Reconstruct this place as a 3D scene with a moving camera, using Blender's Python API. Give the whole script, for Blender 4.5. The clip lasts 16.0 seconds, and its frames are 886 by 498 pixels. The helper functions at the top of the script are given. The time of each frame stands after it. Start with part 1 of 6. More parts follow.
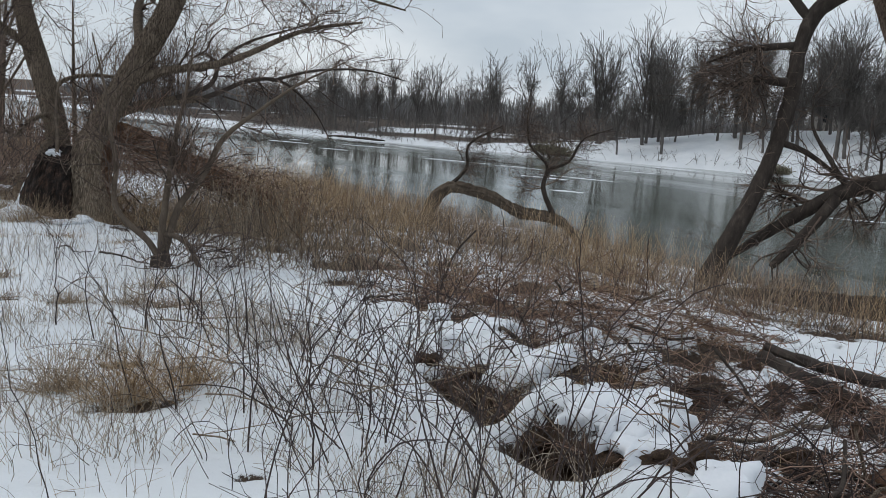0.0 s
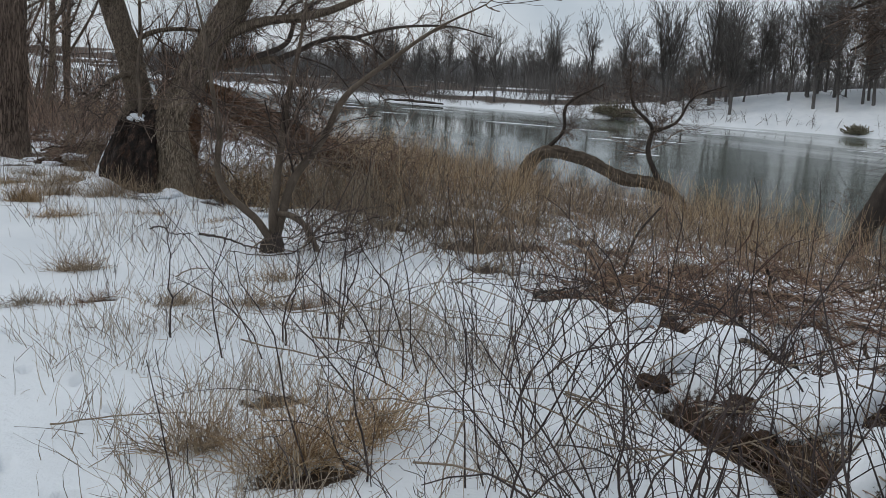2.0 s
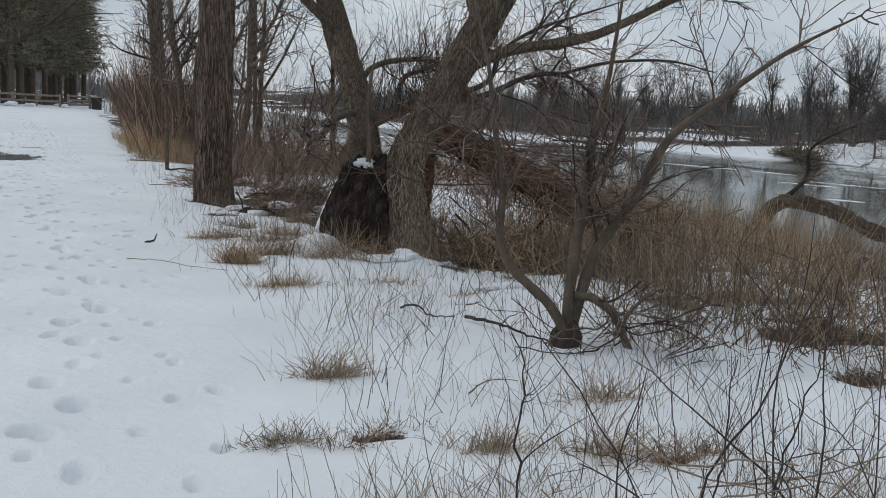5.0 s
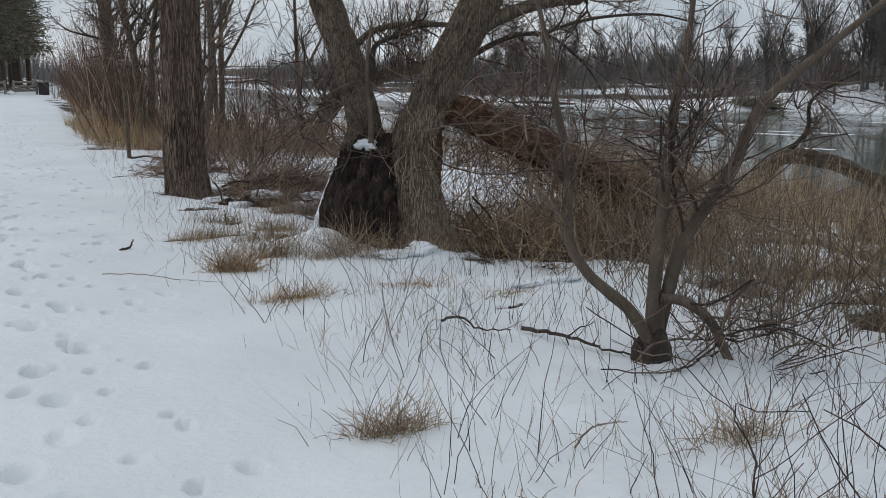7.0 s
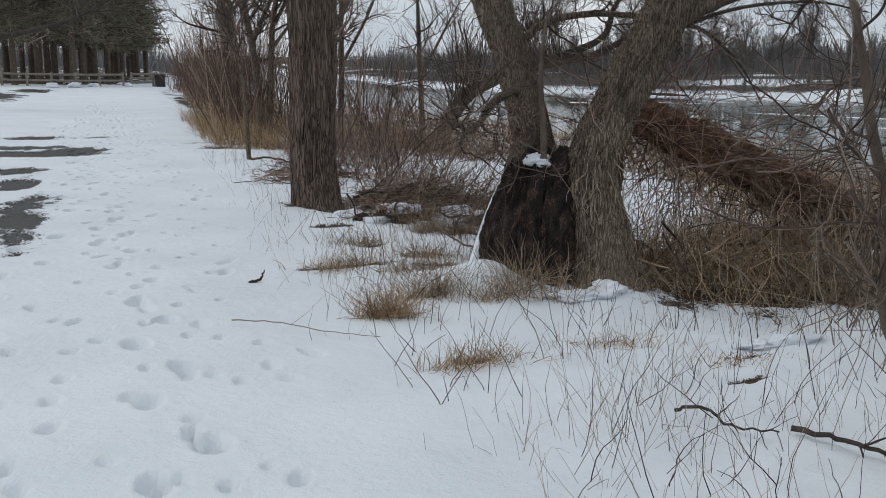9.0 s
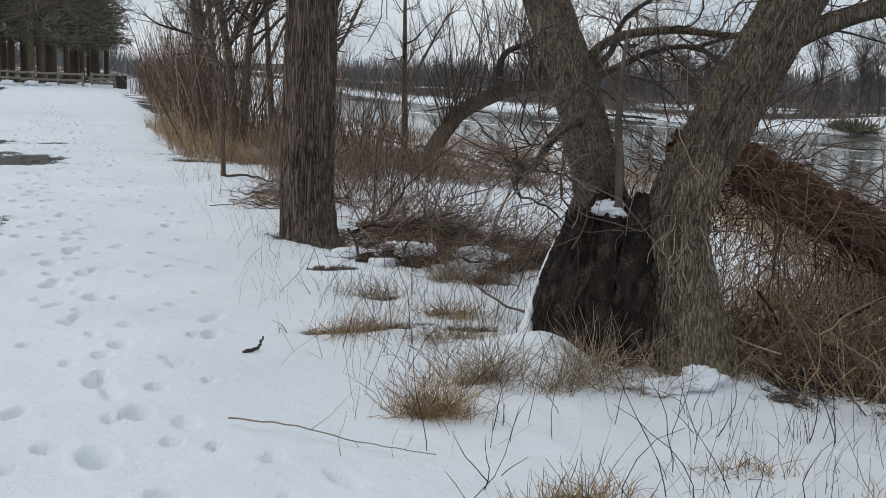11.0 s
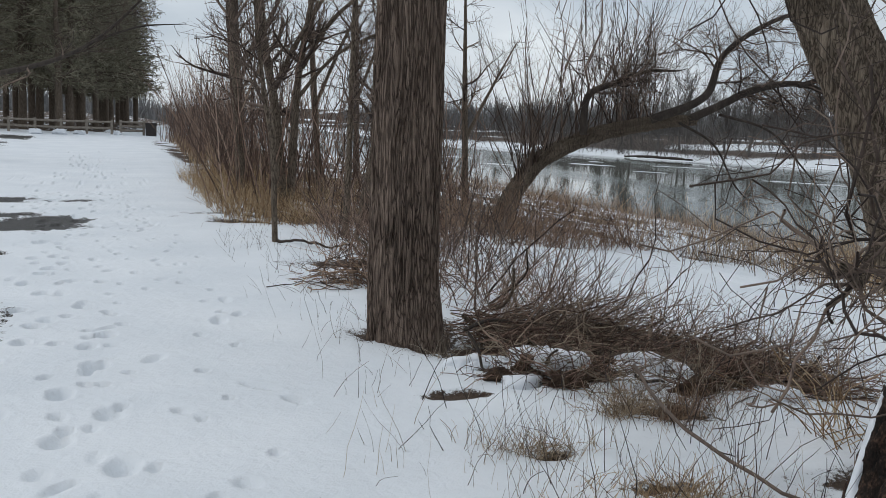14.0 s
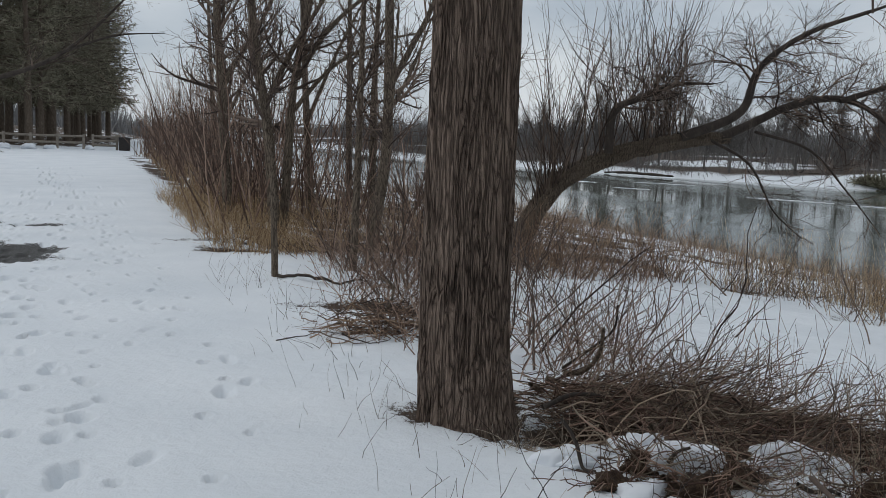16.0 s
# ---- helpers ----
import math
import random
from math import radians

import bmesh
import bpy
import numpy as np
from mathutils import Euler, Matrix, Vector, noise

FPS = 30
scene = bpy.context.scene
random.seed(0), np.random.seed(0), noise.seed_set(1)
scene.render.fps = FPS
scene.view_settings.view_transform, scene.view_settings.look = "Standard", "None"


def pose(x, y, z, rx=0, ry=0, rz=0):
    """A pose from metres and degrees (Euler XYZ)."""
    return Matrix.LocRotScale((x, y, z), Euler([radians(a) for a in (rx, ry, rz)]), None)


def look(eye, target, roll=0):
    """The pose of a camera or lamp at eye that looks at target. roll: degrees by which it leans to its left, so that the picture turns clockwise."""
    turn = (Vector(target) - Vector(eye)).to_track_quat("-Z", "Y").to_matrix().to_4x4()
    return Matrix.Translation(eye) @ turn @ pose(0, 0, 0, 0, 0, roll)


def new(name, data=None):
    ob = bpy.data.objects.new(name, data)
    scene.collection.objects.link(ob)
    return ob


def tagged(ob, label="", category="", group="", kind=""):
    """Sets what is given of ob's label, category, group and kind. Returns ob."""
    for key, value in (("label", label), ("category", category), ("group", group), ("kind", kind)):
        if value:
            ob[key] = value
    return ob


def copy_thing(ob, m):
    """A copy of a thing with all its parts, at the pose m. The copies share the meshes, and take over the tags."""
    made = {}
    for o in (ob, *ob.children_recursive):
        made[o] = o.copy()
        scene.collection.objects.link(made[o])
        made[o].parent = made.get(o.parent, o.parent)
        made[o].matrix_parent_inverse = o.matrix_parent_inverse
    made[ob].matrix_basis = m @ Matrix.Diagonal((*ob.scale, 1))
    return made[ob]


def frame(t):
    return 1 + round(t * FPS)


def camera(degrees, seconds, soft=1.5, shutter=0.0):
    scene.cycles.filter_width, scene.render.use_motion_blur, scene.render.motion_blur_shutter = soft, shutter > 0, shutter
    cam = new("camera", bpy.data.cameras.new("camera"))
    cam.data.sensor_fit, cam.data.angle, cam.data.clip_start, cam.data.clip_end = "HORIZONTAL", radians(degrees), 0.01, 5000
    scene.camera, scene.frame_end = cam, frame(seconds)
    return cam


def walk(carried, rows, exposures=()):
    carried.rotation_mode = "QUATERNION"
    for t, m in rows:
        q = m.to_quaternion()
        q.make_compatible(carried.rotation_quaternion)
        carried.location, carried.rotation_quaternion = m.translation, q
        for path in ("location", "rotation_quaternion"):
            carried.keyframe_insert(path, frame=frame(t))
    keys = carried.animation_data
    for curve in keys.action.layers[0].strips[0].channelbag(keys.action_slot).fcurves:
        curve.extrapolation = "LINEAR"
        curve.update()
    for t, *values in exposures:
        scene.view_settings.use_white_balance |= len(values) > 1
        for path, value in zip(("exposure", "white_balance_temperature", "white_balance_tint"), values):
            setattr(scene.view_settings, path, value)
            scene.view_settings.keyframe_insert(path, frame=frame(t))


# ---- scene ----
cam = camera(48.0, 16.0, 0.85)
PATH = [
    (0, (-1.784, -0.99, 1.711), (-0.671, 0.649, 1.44), 3.9),
    (0.5, (-1.684, -0.566, 1.647), (-0.397, 0.943, 1.393), 4.0),
    (1, (-1.64, -0.107, 1.672), (-0.427, 1.455, 1.376), 2.4),
    (1.5, (-1.678, 0.457, 1.621), (-0.518, 2.053, 1.291), 3.4),
    (2, (-1.636, 0.988, 1.553), (-0.613, 2.671, 1.204), 3.2),
    (2.5, (-1.565, 1.456, 1.556), (-0.775, 3.254, 1.176), 3.2),
    (3, (-1.679, 1.935, 1.548), (-0.957, 3.779, 1.265), 3.8),
    (3.2, (-1.689, 2.081, 1.564), (-0.98, 3.932, 1.293), 3.8),
    (5.3, (-1.615, 3.619, 1.441), (-0.848, 5.442, 1.145), 2.6),
    (5.5, (-1.578, 3.717, 1.449), (-0.758, 5.512, 1.124), 1.9),
    (6, (-1.657, 4.039, 1.451), (-0.8, 5.811, 1.096), 1.8),
    (6.5, (-1.726, 4.354, 1.502), (-0.868, 6.132, 1.179), 1.4),
    (7, (-1.654, 4.742, 1.463), (-0.84, 6.535, 1.112), 0.2),
    (7.5, (-1.619, 5.057, 1.476), (-0.925, 6.888, 1.071), -0.6),
    (8, (-1.697, 5.47, 1.461), (-1.041, 7.309, 1.025), 0.0),
    (8.5, (-1.65, 5.895, 1.49), (-1.002, 7.74, 1.071), 0.2),
    (9, (-1.616, 6.278, 1.535), (-0.993, 8.142, 1.165), 0.1),
    (9.2, (-1.655, 6.418, 1.511), (-1.048, 8.289, 1.147), 0.5),
    (11.3, (-1.624, 8.136, 1.555), (-0.903, 9.971, 1.218), 2.4),
    (11.5, (-1.568, 8.321, 1.554), (-0.824, 10.146, 1.219), 1.7),
    (12, (-1.504, 8.72, 1.551), (-0.76, 10.552, 1.252), 2.2),
    (12.5, (-1.54, 9.137, 1.542), (-0.795, 10.971, 1.258), 2.8),
    (13, (-1.526, 9.526, 1.511), (-0.771, 11.356, 1.225), 2.9),
    (13.5, (-1.503, 9.909, 1.561), (-0.822, 11.769, 1.287), 2.2),
    (14, (-1.576, 10.345, 1.549), (-0.917, 12.216, 1.288), 1.8),
    (14.5, (-1.527, 10.805, 1.527), (-0.836, 12.666, 1.286), 1.2),
    (15, (-1.479, 11.155, 1.582), (-0.779, 13.017, 1.373), 0.9),
    (15.5, (-1.56, 11.612, 1.561), (-0.854, 13.471, 1.349), 1.7),
    (16, (-1.584, 11.975, 1.555), (-0.875, 13.832, 1.325), 2.0),
]
walk(cam, [(t, look(eye, target, roll)) for t, eye, target, roll in PATH],
     [(0, 0.03), (1.5, -0.02), (3, -0.11), (6.5, -0.08), (8, -0.13), (9, -0.03), (11.5, 0.07), (13, 0.01), (14.5, 0.02), (15.5, -0.25), (16, -0.22)])

# ---- light ----
world = bpy.data.worlds.new("overcast_sky")
scene.world = world
world.use_nodes = True
wn, wl = world.node_tree.nodes, world.node_tree.links
wn.clear()
w_out = wn.new("ShaderNodeOutputWorld")
w_bg = wn.new("ShaderNodeBackground")
w_sky = wn.new("ShaderNodeTexSky")
w_sky.sky_type, w_sky.sun_disc = "NISHITA", False
w_sky.sun_elevation, w_sky.sun_rotation = radians(47), radians(300)
w_dim = wn.new("ShaderNodeMix")
w_dim.data_type, w_dim.blend_type = "RGBA", "MULTIPLY"
w_dim.inputs[0].default_value = 1.0
w_dim.inputs[7].default_value = (0.9, 0.9, 0.9, 1)
w_co = wn.new("ShaderNodeTexCoord")
w_map = wn.new("ShaderNodeMapping")
w_map.inputs["Scale"].default_value = (1.6, 1.6, 5.0)
w_noise = wn.new("ShaderNodeTexNoise")
w_noise.inputs["Scale"].default_value, w_noise.inputs["Detail"].default_value = 1.7, 5
w_ramp = wn.new("ShaderNodeValToRGB")
w_ramp.color_ramp.elements[0].position, w_ramp.color_ramp.elements[0].color = 0.36, (5.3, 6.05, 6.9, 1)
w_ramp.color_ramp.elements[1].position, w_ramp.color_ramp.elements[1].color = 0.64, (8.5, 9.0, 9.5, 1)
w_mix = wn.new("ShaderNodeMix")
w_mix.data_type = "RGBA"
w_mix.inputs[0].default_value = 0.88
wl.new(w_sky.outputs[0], w_dim.inputs[6])
wl.new(w_dim.outputs[2], w_mix.inputs[6])
wl.new(w_co.outputs["Generated"], w_map.inputs[0])
wl.new(w_map.outputs[0], w_noise.inputs["Vector"])
wl.new(w_noise.outputs[0], w_ramp.inputs[0])
wl.new(w_ramp.outputs[0], w_mix.inputs[7])
wl.new(w_mix.outputs[2], w_bg.inputs[0])
w_bg.inputs[1].default_value = 0.095
wl.new(w_bg.outputs[0], w_out.inputs[0])

sun = new("sun", bpy.data.lights.new("sun", "SUN"))
sun.data.energy, sun.data.angle, sun.data.color = 0.6, radians(25), (1.0, 0.96, 0.9)
sun.matrix_world = look((0, 0, 30), (12, -7, 15))


# ---- materials ----
def material(name, stops, scale=8.0, stretch=(1, 1, 1), rough=0.85, bump=0.3, bump_scale=None, fine=0.35, coords="Object", vary=0.0, spec=0.3):
    """A rough natural surface: a colour ramp over coarse noise, fine grain on top, relief from both."""
    m = bpy.data.materials.new(name)
    m.use_nodes = True
    n, k = m.node_tree.nodes, m.node_tree.links
    b = n["Principled BSDF"]
    b.inputs["Roughness"].default_value = rough
    b.inputs["Specular IOR Level"].default_value = spec
    co = n.new("ShaderNodeTexCoord")
    mp = n.new("ShaderNodeMapping")
    mp.inputs["Scale"].default_value = stretch
    k.new(co.outputs[coords], mp.inputs[0])
    a = n.new("ShaderNodeTexNoise")
    a.inputs["Scale"].default_value, a.inputs["Detail"].default_value = scale, 4
    f = n.new("ShaderNodeTexNoise")
    f.inputs["Scale"].default_value, f.inputs["Detail"].default_value = bump_scale or scale * 7, 6
    k.new(mp.outputs[0], a.inputs["Vector"])
    k.new(mp.outputs[0], f.inputs["Vector"])
    mixv = n.new("ShaderNodeMix")
    mixv.inputs[0].default_value = fine
    k.new(a.outputs[0], mixv.inputs[2])
    k.new(f.outputs[0], mixv.inputs[3])
    last = mixv.outputs[0]
    if vary:
        g = n.new("ShaderNodeNewGeometry")
        ad = n.new("ShaderNodeMath")
        ad.operation = "MULTIPLY_ADD"
        sub = n.new("ShaderNodeMath")
        sub.operation = "SUBTRACT"
        sub.inputs[1].default_value = 0.5
        k.new(g.outputs["Random Per Island"], sub.inputs[0])
        k.new(sub.outputs[0], ad.inputs[0])
        ad.inputs[1].default_value = vary
        k.new(last, ad.inputs[2])
        last = ad.outputs[0]
    r = n.new("ShaderNodeValToRGB")
    els = r.color_ramp.elements
    while len(els) < len(stops):
        els.new(0.5)
    for e, (p, c) in zip(els, stops):
        e.position, e.color = p, (*c, 1)
    k.new(last, r.inputs[0])
    k.new(r.outputs[0], b.inputs["Base Color"])
    if bump:
        bp = n.new("ShaderNodeBump")
        bp.inputs["Strength"].default_value, bp.inputs["Distance"].default_value = bump, 0.02
        k.new(mixv.outputs[0], bp.inputs["Height"])
        k.new(bp.outputs[0], b.inputs["Normal"])
    return m


def bark(name, furrow, mid, crest, scale=26.0, long=0.13, relief=0.75, depth=0.032):
    """Cracked bark: crooked ridges that run along the stem, with grain and pale weathering."""
    m = bpy.data.materials.new(name)
    m.use_nodes = True
    n, k = m.node_tree.nodes, m.node_tree.links
    b = n["Principled BSDF"]
    b.inputs["Roughness"].default_value, b.inputs["Specular IOR Level"].default_value = 0.9, 0.2
    co, mp = n.new("ShaderNodeTexCoord"), n.new("ShaderNodeMapping")
    mp.inputs["Scale"].default_value = (1, 1, long)
    k.new(co.outputs["Object"], mp.inputs[0])

    def tex(sc, det, dist=0.0, src=None):
        t = n.new("ShaderNodeTexNoise")
        t.inputs["Scale"].default_value, t.inputs["Detail"].default_value, t.inputs["Distortion"].default_value = sc, det, dist
        k.new(src or mp.outputs[0], t.inputs["Vector"])
        return t.outputs[0]

    def calc(op, x, y):
        t = n.new("ShaderNodeMath")
        t.operation = op
        for i, v in enumerate((x, y)):
            if isinstance(v, (int, float)):
                t.inputs[i].default_value = v
            elif v is not None:
                k.new(v, t.inputs[i])
        return t.outputs[0]

    # the plates' outlines are bent by noise, so that the cracks run crooked and join
    warp = n.new("ShaderNodeTexNoise")
    warp.inputs["Scale"].default_value, warp.inputs["Detail"].default_value = scale * 0.45, 3
    k.new(mp.outputs[0], warp.inputs["Vector"])
    push = n.new("ShaderNodeVectorMath")
    push.operation = "SCALE"
    push.inputs["Scale"].default_value = 3.0 / scale
    k.new(warp.outputs["Color"], push.inputs[0])
    bent = n.new("ShaderNodeVectorMath")
    bent.operation = "ADD"
    k.new(mp.outputs[0], bent.inputs[0])
    k.new(push.outputs[0], bent.inputs[1])

    def plates(sc):
        v = n.new("ShaderNodeTexVoronoi")
        v.feature = "DISTANCE_TO_EDGE"
        v.inputs["Scale"].default_value = sc
        k.new(bent.outputs[0], v.inputs["Vector"])
        return v.outputs["Distance"]

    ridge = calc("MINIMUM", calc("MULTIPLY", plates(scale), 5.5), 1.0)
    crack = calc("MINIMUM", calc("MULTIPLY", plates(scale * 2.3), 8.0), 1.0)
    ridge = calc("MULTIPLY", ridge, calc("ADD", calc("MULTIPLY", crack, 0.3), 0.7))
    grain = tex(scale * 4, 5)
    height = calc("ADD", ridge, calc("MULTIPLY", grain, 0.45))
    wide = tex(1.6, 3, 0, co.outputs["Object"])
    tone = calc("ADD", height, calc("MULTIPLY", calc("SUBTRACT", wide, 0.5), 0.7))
    # cracks coloured darker: dark bark plus furrow shade put into the ramp
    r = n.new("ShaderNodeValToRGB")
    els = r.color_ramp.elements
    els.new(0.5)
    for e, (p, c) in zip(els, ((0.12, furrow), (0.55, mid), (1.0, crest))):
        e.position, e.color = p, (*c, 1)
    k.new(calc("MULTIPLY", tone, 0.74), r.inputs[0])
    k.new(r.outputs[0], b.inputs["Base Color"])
    bp = n.new("ShaderNodeBump")
    bp.inputs["Strength"].default_value, bp.inputs["Distance"].default_value = relief, depth
    k.new(height, bp.inputs["Height"])
    k.new(bp.outputs[0], b.inputs["Normal"])
    return m


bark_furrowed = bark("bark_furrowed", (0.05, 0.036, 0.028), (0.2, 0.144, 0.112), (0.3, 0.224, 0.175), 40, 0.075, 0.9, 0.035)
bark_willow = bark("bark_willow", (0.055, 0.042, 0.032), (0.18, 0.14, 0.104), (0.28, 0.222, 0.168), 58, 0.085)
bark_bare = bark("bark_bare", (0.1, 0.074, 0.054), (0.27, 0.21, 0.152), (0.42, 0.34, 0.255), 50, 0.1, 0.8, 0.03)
bark_dark = material("bark_dark", [(0.3, (0.028, 0.022, 0.018)), (0.55, (0.06, 0.048, 0.04)), (0.75, (0.11, 0.09, 0.075))], 10, (1, 1, 0.3), 0.9, 0.5)
bark_pale = material("bark_pale", [(0.3, (0.06, 0.045, 0.034)), (0.55, (0.12, 0.093, 0.07)), (0.75, (0.2, 0.16, 0.12))], 14, (1, 1, 0.4), 0.9, 0.4)
# far greys lightened: the air's haze is mixed into these two bark colours
bark_far_haze = material("bark_far_haze", [(0.3, (0.09, 0.081, 0.075)), (0.6, (0.155, 0.142, 0.134)), (0.8, (0.225, 0.208, 0.193))], 3, (1, 1, 0.4), 0.95, 0.0, vary=0.3)
bark_distant_haze = material("bark_distant_haze", [(0.3, (0.16, 0.16, 0.163)), (0.6, (0.225, 0.222, 0.222)), (0.8, (0.29, 0.284, 0.278))], 0.05, (1, 1, 1), 0.95, 0.0, vary=0.4)
charred = material("charred_wood", [(0.4, (0.009, 0.007, 0.006)), (0.53, (0.026, 0.017, 0.013)), (0.68, (0.13, 0.075, 0.05))], 17, (1, 1, 0.45), 0.85, 1.0, fine=0.5)
rotten = material("rotten_wood", [(0.3, (0.05, 0.03, 0.02)), (0.5, (0.16, 0.09, 0.055)), (0.72, (0.3, 0.2, 0.13))], 14, (1, 1, 1), 0.95, 0.9)
twig_dark = material("twig_dark", [(0.25, (0.048, 0.035, 0.029)), (0.55, (0.115, 0.084, 0.067)), (0.85, (0.235, 0.174, 0.136))], 6, (1, 1, 1), 0.85, 0, vary=0.7)
cane_dark = material("cane_dark", [(0.2, (0.018, 0.012, 0.012)), (0.5, (0.042, 0.03, 0.028)), (0.85, (0.1, 0.072, 0.062))], 6, (1, 1, 1), 0.7, 0, vary=0.7)
shrub_stem = material("shrub_stem", [(0.2, (0.1, 0.062, 0.047)), (0.5, (0.24, 0.158, 0.118)), (0.85, (0.42, 0.3, 0.23))], 5, (1, 1, 1), 0.8, 0, vary=0.9)
weed_brown = material("weed_brown", [(0.2, (0.07, 0.05, 0.038)), (0.5, (0.18, 0.132, 0.096)), (0.85, (0.36, 0.275, 0.2))], 4, (1, 1, 1), 0.85, 0, vary=0.9)
straw_grey = material("straw_grey", [(0.15, (0.12, 0.095, 0.07)), (0.45, (0.27, 0.215, 0.16)), (0.85, (0.5, 0.42, 0.33))], 4, (1, 1, 1), 0.8, 0, vary=0.9)
twig_red = material("twig_red", [(0.2, (0.07, 0.04, 0.03)), (0.5, (0.18, 0.11, 0.082)), (0.85, (0.36, 0.24, 0.18))], 5, (1, 1, 1), 0.85, 0, vary=0.8)
twig_pale = material("twig_pale", [(0.2, (0.1, 0.075, 0.055)), (0.5, (0.2, 0.155, 0.11)), (0.85, (0.33, 0.27, 0.2))], 5, (1, 1, 1), 0.85, 0, vary=0.8)
reed_tan = material("reed_tan", [(0.15, (0.16, 0.095, 0.048)), (0.45, (0.37, 0.245, 0.137)), (0.85, (0.6, 0.45, 0.28))], 4, (1, 1, 1), 0.8, 0, vary=0.9)
reed_brown = material("reed_brown", [(0.15, (0.1, 0.06, 0.042)), (0.5, (0.24, 0.15, 0.1)), (0.85, (0.42, 0.29, 0.195))], 4, (1, 1, 1), 0.85, 0, vary=0.9)
grass_straw = material("grass_straw", [(0.15, (0.16, 0.11, 0.07)), (0.45, (0.32, 0.235, 0.155)), (0.85, (0.52, 0.41, 0.29))], 4, (1, 1, 1), 0.8, 0, vary=0.9)
needle = material("needle", [(0.2, (0.12, 0.11, 0.075)), (0.5, (0.2, 0.185, 0.13)), (0.85, (0.3, 0.275, 0.2))], 2, (1, 1, 1), 0.9, 0, vary=0.6)
weathered = material("weathered_wood", [(0.3, (0.13, 0.11, 0.09)), (0.55, (0.24, 0.21, 0.175)), (0.8, (0.36, 0.33, 0.28))], 6, (1, 1, 1), 0.9, 0.4)
paint_dark = material("dark_painted_metal", [(0.3, (0.02, 0.017, 0.016)), (0.7, (0.04, 0.033, 0.03))], 10, (1, 1, 1), 0.55, 0.1)
paint_white = material("white_sign_paint", [(0.3, (0.68, 0.68, 0.66)), (0.7, (0.8, 0.8, 0.78))], 8, (1, 1, 1), 0.5, 0.05)
siding = material("grey_siding", [(0.3, (0.36, 0.34, 0.31)), (0.7, (0.5, 0.48, 0.45))], 2, (1, 1, 8), 0.8, 0.2)
glass_dark = material("window_glass", [(0.3, (0.02, 0.024, 0.028)), (0.7, (0.035, 0.04, 0.045))], 2, (1, 1, 1), 0.1, 0, spec=0.6)
soil = material("dark_soil", [(0.3, (0.02, 0.014, 0.01)), (0.5, (0.06, 0.038, 0.025)), (0.72, (0.17, 0.11, 0.068))], 22, (1, 1, 1), 0.95, 1.0, fine=0.55)
snow_lump = material("snow_lump", [(0.3, (0.74, 0.77, 0.81)), (0.7, (0.84, 0.86, 0.89))], 5, (1, 1, 1), 0.65, 0.35, 38)


